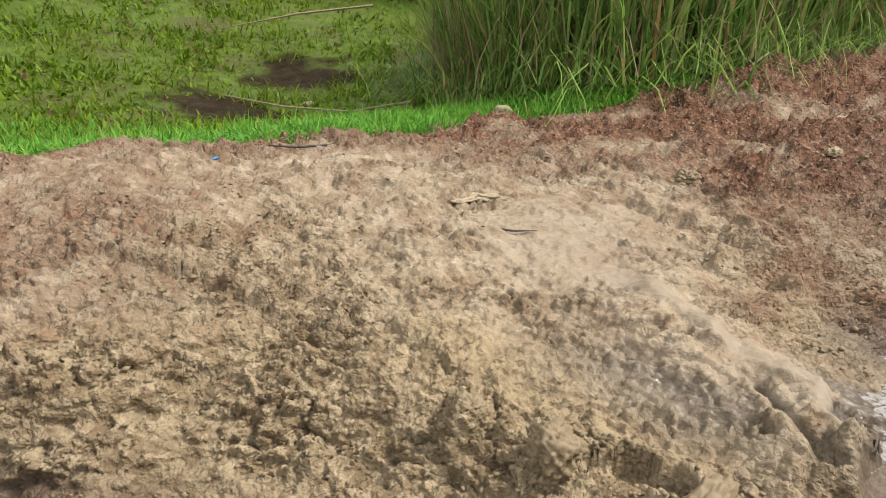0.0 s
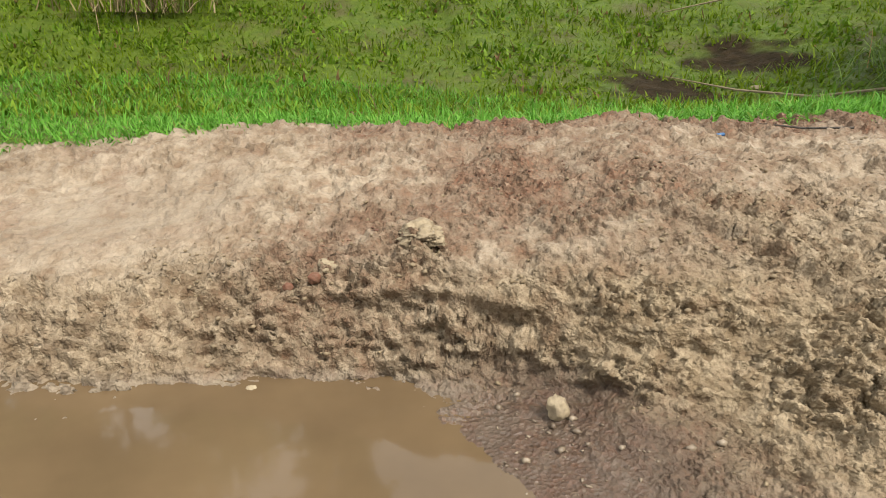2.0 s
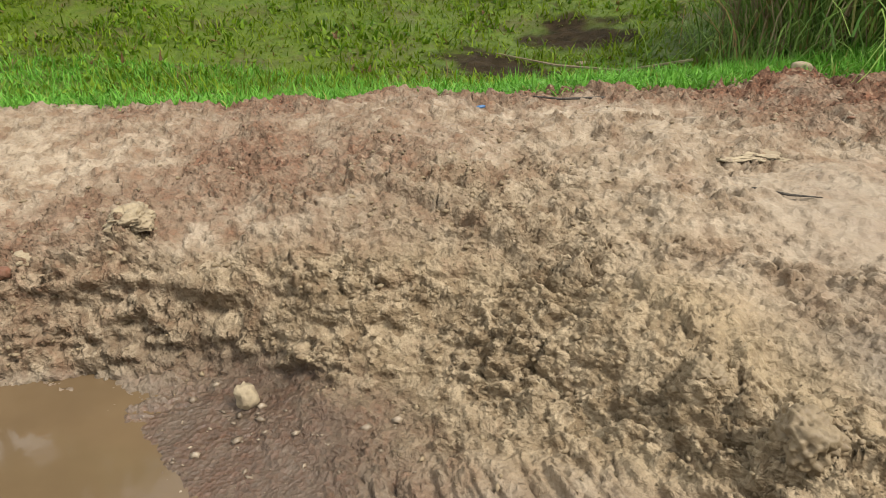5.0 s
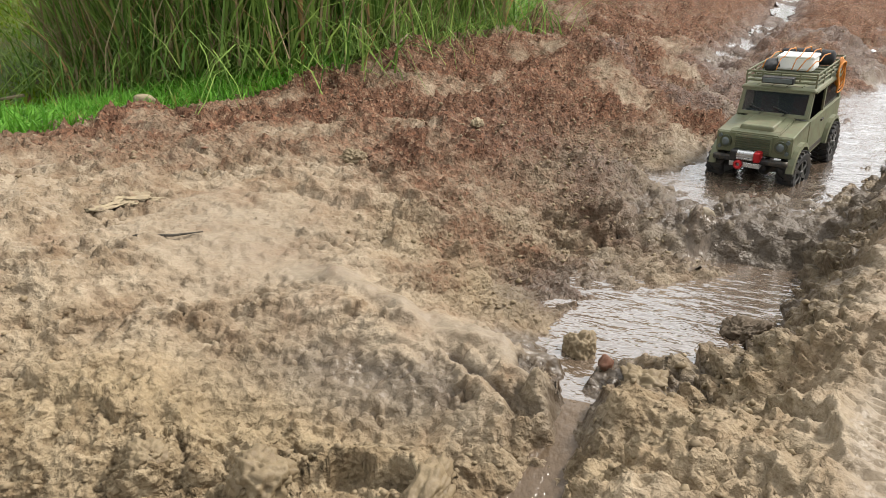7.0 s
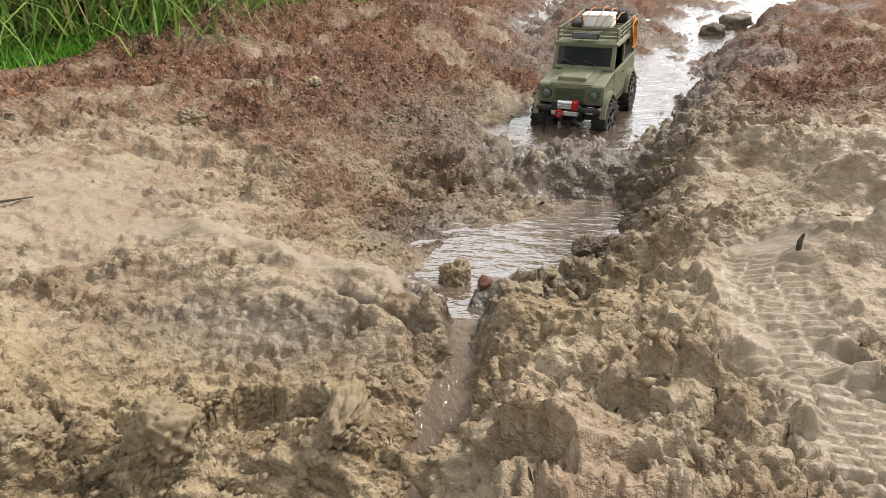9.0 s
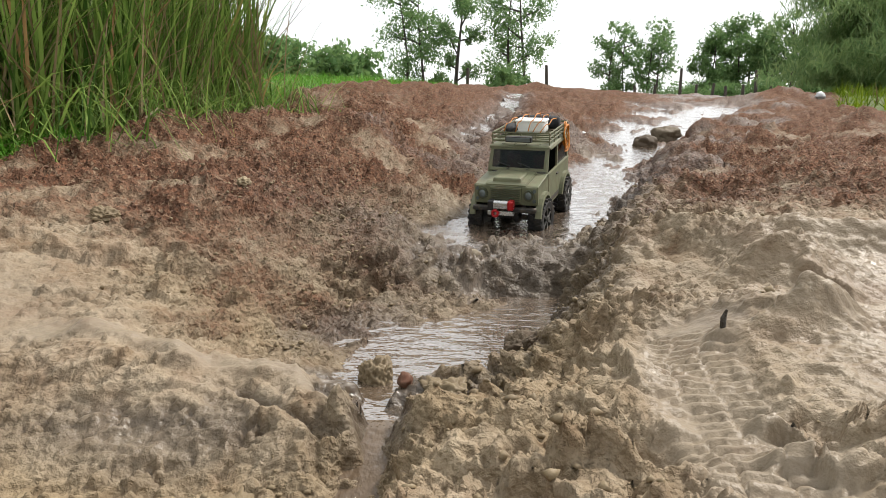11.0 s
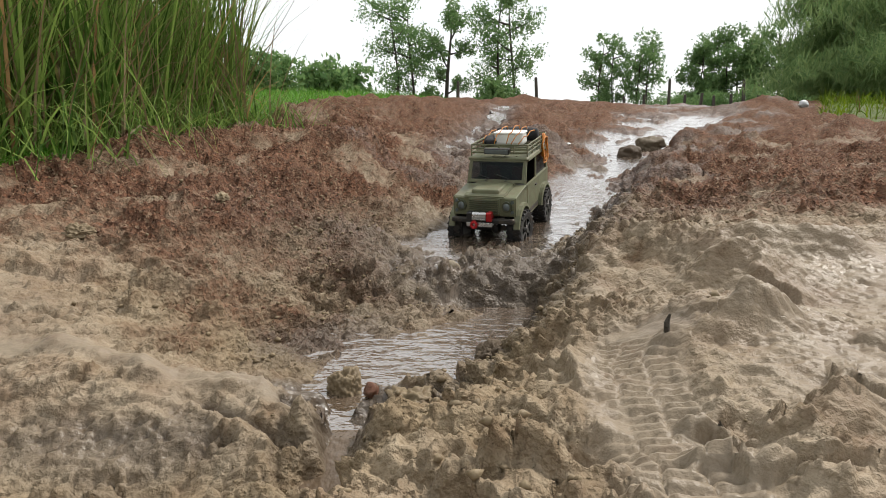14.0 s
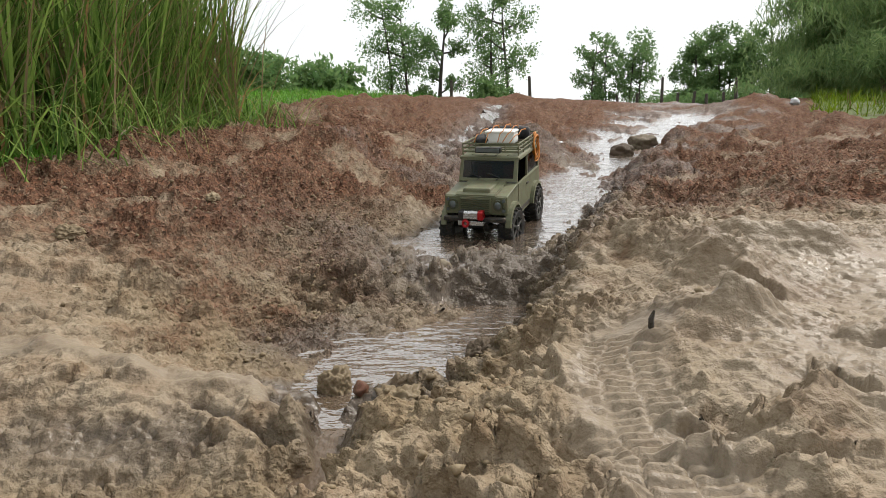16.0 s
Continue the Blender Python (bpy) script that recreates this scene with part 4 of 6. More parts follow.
# ---- mesh tools ----
def part(name, bm, material, parent, label="", smooth=False, m=None):
    """Links a bmesh as one mesh object under a thing or a part."""
    me = bpy.data.meshes.new(name)
    if smooth:
        for f in bm.faces:
            f.smooth = True
    bm.to_mesh(me)
    bm.free()
    me.materials.append(material)
    ob = new(name, me)
    if parent is not None:
        ob.parent = parent
    if m is not None:
        ob.matrix_basis = m
    if label:
        ob["label"] = label
    return ob


def thing(name, label, category, m, group=""):
    """An Empty at the base of a thing, to parent its parts."""
    ob = new(name)
    ob.empty_display_size = 0.05
    ob.matrix_basis = m
    return tagged(ob, label, category, group)


def block(bm, x0, x1, y0, y1, z0, z1, bevel=0.0, taper=0.0, m=None):
    """A box with rounded edges, its top narrowed by taper."""
    made = bmesh.ops.create_cube(bm, size=1)["verts"]
    for v in made:
        k = 1 - taper if v.co.z > 0 else 1
        v.co = Vector(((x0 + x1) / 2 + v.co.x * (x1 - x0) * k, (y0 + y1) / 2 + v.co.y * (y1 - y0) * k, z0 if v.co.z < 0 else z1))
    if m is not None:
        bmesh.ops.transform(bm, matrix=m, verts=made)
    if bevel:
        edges = {e for v in made for e in v.link_edges}
        bmesh.ops.bevel(bm, geom=list(edges), offset=bevel, segments=2, affect="EDGES", profile=0.5)
    return bm


def drum(bm, a, b, r, r2=None, segments=16):
    """A cylinder or cone from a to b."""
    a, b = Vector(a), Vector(b)
    m = Matrix.Translation((a + b) / 2) @ (b - a).to_track_quat("Z", "Y").to_matrix().to_4x4()
    bmesh.ops.create_cone(bm, cap_ends=True, segments=segments, radius1=r, radius2=r if r2 is None else r2, depth=(b - a).length, matrix=m)
    return bm


def pipe(bm, pts, r, segments=6, closed=False):
    """A round rod bent through the points; r may be a number or one for each point."""
    pts = [Vector(p) for p in pts]
    n = len(pts)
    rr = r if isinstance(r, (list, tuple)) else [r] * n
    rows = []
    for i, p in enumerate(pts):
        a = pts[i - 1] if i or closed else p
        b = pts[(i + 1) % n] if i < n - 1 or closed else p
        way = (b - a).normalized()
        side = way.cross(Vector((0.13, 0.31, 0.94)))
        side = side.normalized() if side.length > 1e-4 else Vector((1, 0, 0))
        up = side.cross(way)
        rows.append([bm.verts.new(p + rr[i] * (math.cos(k) * side + math.sin(k) * up)) for k in (2 * math.pi * j / segments for j in range(segments))])
    for i in range(n if closed else n - 1):
        a, b = rows[i], rows[(i + 1) % n]
        for j in range(segments):
            bm.faces.new((a[j], a[(j + 1) % segments], b[(j + 1) % segments], b[j]))
    if not closed:
        bm.faces.new(rows[0][::-1])
        bm.faces.new(rows[-1])
    return bm


def slab_of(bm, outline, x0, x1):
    """A plate with that outline in (y, z), from x0 to x1."""
    a = [bm.verts.new((x0, y, z)) for y, z in outline]
    b = [bm.verts.new((x1, y, z)) for y, z in outline]
    n = len(outline)
    bm.faces.new(a)
    bm.faces.new(b[::-1])
    for i in range(n):
        bm.faces.new((a[i], b[i], b[(i + 1) % n], a[(i + 1) % n]))
    bmesh.ops.recalc_face_normals(bm, faces=bm.faces)
    return bm


def lump(bm, size, seed, rough=0.25, detail=2, flat=1.0):
    """A stone: a ball knocked about."""
    made = bmesh.ops.create_icosphere(bm, subdivisions=detail, radius=1)["verts"]
    o = Vector((seed * 7.3, seed * 3.1, seed * 1.7))
    for v in made:
        n = v.co.normalized()
        k = 1 + rough * (noise.noise(n * 1.3 + o) + 0.5 * noise.noise(n * 3.1 + o) + 0.42 * noise.noise(n * 6.5 + o) + 0.30 * noise.noise(n * 13 + o) + 0.16 * noise.noise(n * 27 + o))
        v.co = Vector((n.x * size[0] * k, n.y * size[1] * k, n.z * size[2] * k))
        if v.co.z < -size[2] * flat:
            v.co.z = -size[2] * flat
    return bm


# ---- the model off-road truck ----
AXLE, TRACK, TYRE = 0.142, 0.097, 0.058      # half wheelbase, half track, wheel radius


def arch(cy, r=0.068, steps=9, cz=0.062):
    return [(cy + r * math.cos(a), cz + r * math.sin(a)) for a in (math.radians(12 + 156 * k / (steps - 1)) for k in range(steps))]


def wheel(parent, x, y, turn):
    side = 1 if x > 0 else -1
    hub = new("wheel")
    hub.parent = parent
    hub.matrix_basis = Matrix.Translation((x, y, TYRE)) @ Matrix.Rotation(turn, 4, "Z")
    bm = bmesh.new()
    ring = [(-.022, .036), (-.024, .050), (-.018, .0545), (.018, .0545), (.024, .050), (.022, .036)]
    n = 28
    rows = [[bm.verts.new((u, r * math.cos(2 * math.pi * k / n), r * math.sin(2 * math.pi * k / n))) for u, r in ring] for k in range(n)]
    for k in range(n):
        a, b = rows[k], rows[(k + 1) % n]
        for j in range(len(ring)):
            jj = (j + 1) % len(ring)
            bm.faces.new((a[j], a[jj], b[jj], b[j]))
    for k in range(20):
        for s in (-1, 1):
            a = 2 * math.pi * (k + (.5 if s > 0 else 0)) / 20
            m = Matrix.Rotation(a, 4, "X") @ Matrix.Translation((s * .0125, 0, .0555)) @ Matrix.Rotation(s * .35, 4, "Z")
            block(bm, -.0125, .0125, -.0042, .0042, -.003, .0030, 0, .15, m)
    bmesh.ops.recalc_face_normals(bm, faces=bm.faces)
    tyre = part("tyre", bm, MAT_TYRE, hub, "knobbly black tyre caked with mud")
    bm = bmesh.new()
    drum(bm, (side * -.018, 0, 0), (side * .012, 0, 0), .0355, .0355, 24)
    for k in range(6):
        m = Matrix.Rotation(2 * math.pi * k / 6, 4, "X")
        block(bm, side * .018 - .004, side * .018 + .004, -.0045, .0045, .008, .034, .001, .2, m)
    drum(bm, (side * .012, 0, 0), (side * .026, 0, 0), .011, .008, 12)
    for k in range(24):
        a = 2 * math.pi * k / 24
        m = Matrix.Rotation(a, 4, "X")
        block(bm, side * .0185 - .003, side * .0185 + .003, -.0048, .0048, .0315, .0365, 0, 0, m)
    part("rim", bm, MAT_RIM, hub, "brushed metal spoked rim")
    return hub


def build_truck(m):
    t = thing("model_truck", "olive green model off-road truck splashed with mud", "model truck", m)
    W = 0.098
    # sides with their wheel arches, sill and waist
    for s in (-1, 1):
        bm = bmesh.new()
        outline = [(.213, .098), (.213, .172), (-.075, .172), (-.198, .160), (-.198, .105)]
        low = [(y, z) for y, z in arch(-AXLE)[::-1]] + [(y, z) for y, z in arch(AXLE)[::-1]]
        slab_of(bm, outline + [(-.198, .098)] + low, s * W - .003, s * W + .003)
        side = part("side_panel", bm, MAT_OLIVE, t)
        bm = bmesh.new()
        block(bm, s * W + s * .0032 - .0016, s * W + s * .0032 + .0016, -.072, .045, .100, .170, .0015)
        door = part("door", bm, MAT_OLIVE, t)
        bm = bmesh.new()
        block(bm, s * (W + .006) - .003, s * (W + .006) + .003, .022, .040, .150, .155, .001)
        part("door_handle", bm, MAT_BLACK, door, "small black door handle")
        bm = bmesh.new()
        for z0, z1, y0, y1 in ((.166, .1715, -.073, .212), (.236, .242, -.050, .214)):
            block(bm, s * W - .004, s * W + .0045, y0, y1, z0, z1, .001)
        for y0, y1 in ((.046, .056), (.200, .214)):
            block(bm, s * (W - .002) - .003, s * (W - .002) + .003, y0, y1, .170, .240, .001)
        pipe(bm, [(s * (W - .002), -.078, .170), (s * (W - .005), -.050, .240)], .0042, 6)
        part("window_frame", bm, MAT_OLIVE, t)
        bm = bmesh.new()
        block(bm, s * (W - .004) - .0012, s * (W - .004) + .0012, .056, .200, .172, .237)
        part("rear_side_window", bm, MAT_GLASS, t, "dark tinted rear side window")
        for cy in (-AXLE, AXLE):
            bm = bmesh.new()
            inner, outer = arch(cy, .064, 11), arch(cy, .073, 11)
            a0 = [bm.verts.new((s * (W - .002), *p)) for p in inner]
            a1 = [bm.verts.new((s * (W + .017), *p)) for p in inner]
            b1 = [bm.verts.new((s * (W + .015), *p)) for p in outer]
            b0 = [bm.verts.new((s * (W - .002), *p)) for p in outer]
            for k in range(10):
                for u, v in ((a0, a1), (a1, b1), (b1, b0)):
                    bm.faces.new((u[k], v[k], v[k + 1], u[k + 1]))
            bmesh.ops.recalc_face_normals(bm, faces=bm.faces)
            part("wheel_arch", bm, MAT_OLIVE, t)
        bm = bmesh.new()
        block(bm, s * .092 - .010, s * .092 + .010, -.070, .072, .080, .094, .003)
        part("rock_slider", bm, MAT_BLACK, t, "black side step under the doors")
    # front
    bm = bmesh.new()
    block(bm, -W, W, -.200, -.190, .108, .160, .003)
    block(bm, -.050, .050, -.2045, -.196, .112, .158, .002)
    nose = part("front_panel", bm, MAT_OLIVE, t)
    for k in range(7):
        bm = bmesh.new()
        block(bm, -.046, .046, -.2075, -.2035, .116 + .0058 * k, .1190 + .0058 * k, .0008)
        part("grille_slat", bm, MAT_OLIVE_DARK, nose)
    for s in (-1, 1):
        bm = bmesh.new()
        drum(bm, (s * .073, -.198, .137), (s * .073, -.207, .137), .0165, .0155, 20)
        lamp = part("headlight", bm, MAT_OLIVE_DARK, t, "round headlight in an olive ring")
        bm = bmesh.new()
        bmesh.ops.create_uvsphere(bm, u_segments=14, v_segments=8, radius=.0118, matrix=Matrix.Translation((s * .073, -.2045, .137)) @ Matrix.Diagonal((1, .5, 1, 1)))
        part("lens", bm, MAT_LENS, lamp, smooth=True)
        bm = bmesh.new()
        drum(bm, (s * .090, -.199, .150), (s * .090, -.204, .150), .0055, .005, 12)
        part("side_light", bm, MAT_LENS, t)
        bm = bmesh.new()
        drum(bm, (s * .090, -.199, .122), (s * .090, -.204, .122), .0055, .005, 12)
        part("indicator", bm, MAT_LENS, t)
    bm = bmesh.new()
    slab_of(bm, [(-.203, .157), (-.203, .163), (-.190, .170), (-.080, .180), (-.076, .165)], -.066, .066)
    bmesh.ops.bevel(bm, geom=list(bm.edges), offset=.003, segments=2, affect="EDGES")
    block(bm, -.046, .046, -.190, -.084, .164, .1805, .004, .05, Matrix.Translation((0, 0, 0)) @ Matrix.Rotation(0, 4, "X"))
    part("bonnet", bm, MAT_OLIVE, t, "olive bonnet streaked with dried mud")
    for s in (-1, 1):
        bm = bmesh.new()
        slab_of(bm, [(-.199, .150), (-.197, .162), (-.078, .1735), (-.078, .155)], s * .064 if s > 0 else -.101, .101 if s > 0 else -.064)
        bmesh.ops.bevel(bm, geom=list(bm.edges), offset=.002, segments=1, affect="EDGES")
        part("wing_top", bm, MAT_OLIVE, t)
    # windscreen
    bm = bmesh.new()
    lean = Matrix.Translation((0, -.078, .176)) @ Matrix.Rotation(-.38, 4, "X")
    block(bm, -.094, .094, -.003, .003, 0, .010, .001, 0, lean)
    block(bm, -.094, .094, -.003, .003, .062, .072, .001, 0, lean)
    for x in (-.0895, .0895):
        block(bm, x - .0045, x + .0045, -.003, .003, .008, .064, .001, 0, lean)
    part("windscreen_frame", bm, MAT_OLIVE, t)
    bm = bmesh.new()
    block(bm, -.086, .086, -.001, .001, .009, .063, 0, 0, lean)
    screen = part("windscreen", bm, MAT_GLASS, t, "dark tinted windscreen")
    for x in (-.035, .03):
        bm = bmesh.new()
        pipe(bm, [lean @ Vector((x, -.005, .004)), lean @ Vector((x + .012, -.006, .012)), lean @ Vector((x - .030, -.005, .024))], .0016, 5)
        part("wiper", bm, MAT_BLACK, screen, "black wiper arm")
    # cabin
    bm = bmesh.new()
    block(bm, -.094, .094, -.052, .208, .092, .100, .001)
    block(bm, -.090, .090, -.070, -.056, .150, .172, .003)
    block(bm, -.086, .086, .110, .118, .10, .23, .002)
    part("cabin_lining", bm, MAT_CLOTH, t, "black cabin lining")
    for x in (-.045, .045):
        bm = bmesh.new()
        block(bm, x - .028, x + .028, -.020, .030, .120, .150, .006)
        block(bm, x - .026, x + .026, .028, .042, .140, .205, .006, .1)
        part("seat", bm, MAT_SEAT, t, "red cloth seat")
    bm = bmesh.new()
    ring = [(.045 + .018 * math.cos(a), -.045 - .006 * math.sin(a), .178 + .017 * math.sin(a)) for a in (2 * math.pi * k / 14 for k in range(14))]
    pipe(bm, ring, .0022, 5, True)
    part("steering_wheel", bm, MAT_BLACK, t)
    bm = bmesh.new()
    block(bm, -.097, .097, .206, .214, .100, .240, .003)
    part("rear_panel", bm, MAT_OLIVE, t)
    bm = bmesh.new()
    block(bm, -.102, .102, -.060, .218, .240, .2475, .004, .03)
    for x in (-.06, -.02, .02, .06):
        block(bm, x - .003, x + .003, -.045, .205, .2465, .2495, .001)
    part("roof", bm, MAT_OLIVE, t)
    # chassis
    bm = bmesh.new()
    for x in (-.030, .030):
        block(bm, x - .006, x + .006, -.200, .205, .078, .090, .001)
    for y in (-AXLE, AXLE):
        drum(bm, (-TRACK + .02, y, TYRE), (TRACK - .02, y, TYRE), .008, None, 10)
        bmesh.ops.create_uvsphere(bm, u_segments=12, v_segments=8, radius=.018, matrix=Matrix.Translation((.02, y, TYRE)))
    block(bm, -.07, .07, -.10, .10, .072, .095, .004)
    part("chassis", bm, MAT_BLACK, t, "black chassis and axles")
    bm = bmesh.new()
    block(bm, -.085, .085, .214, .226, .092, .106, .003)
    part("rear_bumper", bm, MAT_BLACK, t)
    bm = bmesh.new()
    block(bm, -.100, .100, -.222, -.206, .092, .106, .004)
    bumper = part("front_bumper", bm, MAT_BLACK, t, "black front bumper")
    bm = bmesh.new()
    block(bm, -.046, .036, -.236, -.220, .088, .093, .001)
    block(bm, -.046, .036, -.237, -.233, .086, .098, .001)
    part("winch_plate", bm, MAT_STEEL, bumper, "bare steel winch plate")
    winch = new("winch")
    winch.parent = t
    winch.matrix_basis = Matrix.Translation((-.006, -.224, .113))
    bm = bmesh.new()
    drum(bm, (-.022, 0, 0), (.022, 0, 0), .0125, None, 16)
    for z in (-.006, 0, .006):
        block(bm, -.022, .022, -.0145, -.010, z - .002, z + .002, .0006)
    part("drum", bm, MAT_STEEL, winch, "silver winch drum")
    for s in (-1, 1):
        bm = bmesh.new()
        block(bm, s * .031 - .009, s * .031 + .009, -.014, .012, -.013, .013, .004)
        part("end_housing", bm, MAT_RED if s > 0 else MAT_BLACK, winch, "red winch gear housing" if s > 0 else "black winch motor")
    bm = bmesh.new()
    loop = [(-.014 + .0085 * math.cos(a), -.018, -.021 + .0085 * math.sin(a)) for a in (2 * math.pi * k / 14 for k in range(14))]
    pipe(bm, loop, .0042, 7, True)
    part("tow_hook", bm, MAT_RED, winch, "bright red tow hook")
    # wheels
    for x in (-TRACK, TRACK):
        for y in (-AXLE, AXLE):
            wheel(t, x, y, radians(-7) if y < 0 else 0)
    # roof rack
    rack = new("roof_rack")
    rack.parent = t
    rack["label"] = "olive tube roof rack"
    xw, y0, y1 = .094, -.040, .212
    for z, r in ((.258, .0026), (.270, .0024), (.281, .0026)):
        bm = bmesh.new()
        ya = y0 - (.0 if z < .26 else .0)
        pipe(bm, [(-xw, ya, z), (xw, ya, z), (xw, y1, z), (-xw, y1, z)], r, 6, True)
        part("rail", bm, MAT_OLIVE, rack)
    for x in (-xw, xw):
        for k in range(5):
            y = y0 + (y1 - y0) * k / 4
            bm = bmesh.new()
            pipe(bm, [(x, y, .244), (x, y, .281)], .0024, 6)
            part("rack_post", bm, MAT_OLIVE, rack)
    for x in (-.05, 0, .05):
        for y in (y0, y1):
            bm = bmesh.new()
            pipe(bm, [(x, y, .257), (x, y, .281)], .0022, 6)
            part("rack_post", bm, MAT_OLIVE, rack)
    for k in range(8):
        y = y0 + .012 + (y1 - y0 - .024) * k / 7
        bm = bmesh.new()
        block(bm, -xw, xw, y - .004, y + .004, .2565, .2600, .0008)
        part("rack_slat", bm, MAT_OLIVE, rack)
    bm = bmesh.new()
    block(bm, -.046, .040, -.062, -.042, .256, .273, .003)
    bar = part("light_bar", bm, MAT_BLACK, t, "black light bar over the windscreen")
    bm = bmesh.new()
    block(bm, -.042, .036, -.0635, -.0610, .259, .270, .001)
    part("light_bar_lens", bm, MAT_LENS, bar)
    return t


def on_truck(x, y, z):
    return TRUCK @ Matrix.Translation((x, y, z))


TRUCK = pose(.189, 2.53, .134, 11, 1.5, -21) @ Matrix.Diagonal((1.12, 1.22, 1.24, 1))
truck = build_truck(TRUCK)

# its load
bm = bmesh.new()
block(bm, -.052, .052, -.030, .030, 0, .038, .007, .05)
box_load = thing("cool_box", "white plastic cool box tied on the roof rack", "cool box", on_truck(-.005, .110, .2605))
part("body", bm, MAT_WHITE, box_load)
bm = bmesh.new()
block(bm, -.053, .053, -.031, .031, .033, .040, .003, .03)
part("lid", bm, MAT_WHITE, box_load)

roll = thing("bed_roll", "black rolled bag lying across the roof rack", "bag", on_truck(.0, .175, .2605))
bm = bmesh.new()
pipe(bm, [(-.076, 0, .021), (-.070, 0, .0215), (-.03, .001, .0215), (.02, -.001, .0222), (.070, 0, .0215), (.076, 0, .021)], [.012, .0195, .021, .0215, .0195, .012], 14)
part("roll", bm, MAT_CLOTH, roll, smooth=True)
for x in (-.04, .04):
    bm = bmesh.new()
    pipe(bm, [(x, .0222 * math.cos(a), .0217 + .0222 * math.sin(a)) for a in (2 * math.pi * k / 16 for k in range(16))], .0012, 5, True)
    part("strap", bm, MAT_BLACK, roll)
bag = thing("soft_bag", "small black bag wedged on the roof rack", "bag", on_truck(-.066, .075, .2605))
bm = bmesh.new()
lump(bm, (.020, .040, .016), 4, .2, 3, .9)
bmesh.ops.translate(bm, verts=bm.verts, vec=(0, 0, .0145))
part("body", bm, MAT_CLOTH, bag, smooth=True)

rope = thing("rope_coil", "orange rope coil hung on the roof rack's side", "rope", on_truck(.099, .150, .262))
for k in range(5):
    bm = bmesh.new()
    r1 = .030 + .003 * math.sin(k * 2.1)
    pipe(bm, [(.002 + .003 * k * .6 + .003 * math.sin(3 * a + k), (.024 + .003 * k) * math.cos(a) + .004 * math.sin(k), r1 * 1.25 * math.sin(a) - .012 - .003 * k)
              for a in (2 * math.pi * j / 26 for j in range(26))], .0023, 6, True)
    part("turn", bm, MAT_ROPE, rope, smooth=True)
rng = random.Random(5)
lashing = thing("lashing_cord", "orange cord laced over the roof rack load", "rope", on_truck(0, .11, .262))
for k in range(5):
    bm = bmesh.new()
    x0 = -.09 + .038 * k + rng.uniform(-.012, .012)
    hop = .028 + .022 * math.sin(math.pi * (k + .5) / 5)
    pts = [(x0 + rng.uniform(-.01, .01), -.085 + .02 * rng.random(), .010), (x0 + .004, -.040, .018 + .3 * hop), (x0 + .012, -.030, .8 * hop),
           (x0 + .014, 0, hop + .004), (x0 + .02, .03, hop + .003), (x0 + .012, .075, .026), (x0 + rng.uniform(-.01, .01), .098, .018)]
    pipe(bm, pts, .0016, 5)
    part("cord", bm, MAT_ROPE, lashing, smooth=True)


# ---- grass, reeds, trees ----
def blades(name, roots, heights, widths, lean, bend, material, seed, steps=3):
    """One mesh of grass blades: tapered, leaning and bent over at the tip."""
    g = np.random.default_rng(seed)
    n = len(roots)
    a = g.uniform(0, 2 * np.pi, n)
    face = a + np.pi / 2 + g.normal(0, .4, n)
    side = np.stack([np.cos(face), np.sin(face), 0 * a], -1)
    out = np.stack([np.cos(a), np.sin(a), 0 * a], -1)
    ln, bd = np.abs(g.normal(0, lean, n)), np.abs(g.normal(bend, bend * .5, n))
    verts = []
    for k in range(steps + 1):
        u = k / steps
        along_ = heights * u
        rise = along_ * np.cos(np.minimum(ln + bd * u * .6, 1.9))
        reach = along_ * np.sin(np.minimum(ln + bd * u * .6, 1.9))
        mid = roots + out * reach[:, None] + np.array([0, 0, 1.0]) * rise[:, None]
        w = widths * (1 - u) ** .7 * .5 if k < steps else widths * .04
        verts += [mid - side * w[:, None], mid + side * w[:, None]]
    v = np.stack(verts, 1).reshape(-1, 3)
    base = np.arange(n)[:, None] * 2 * (steps + 1)
    f = np.concatenate([base + np.array([[2 * k, 2 * k + 1, 2 * k + 3, 2 * k + 2]]) for k in range(steps)], 0)
    return sheet(name, v, f, material, smooth=False)


def rooted(x, y):
    return np.stack([x, y, form(x, y)[0] - .008], -1)


g = np.random.default_rng(3)


def verge_spots(count, y0, y1, d0, d1, power=1.0):
    """Places in the turf, between d0 and d1 metres in from its edge."""
    y = g.uniform(y0, y1, count)
    x = np.interp(y, TURF_Y, TURF_X) - d0 - (d1 - d0) * g.random(count) ** power
    return x, y


x, y = verge_spots(62000, -3.6, 2.7, -.03, 1.0, .95)
edge_x = np.interp(y, TURF_Y, TURF_X)
x = edge_x + (x - edge_x) * np.interp(y, (-1.2, .3, 1.2, 2.2), (2.1, 1.75, 1.05, .65))
tuft = fbm(x, y, .12, 2, 90)
keep = tuft > -.55
x, y, tuft = x[keep], y[keep], tuft[keep]
ob = blades("verge_grass", rooted(x, y), (.050 + .050 * g.random(len(x)) ** 2) * (1 + .5 * tuft), .0055 + .005 * g.random(len(x)), .70, 1.5, MAT_GRASS, 1, 2)
tagged(ob, "short bright green grass along the verge", "grass", kind="stuff")

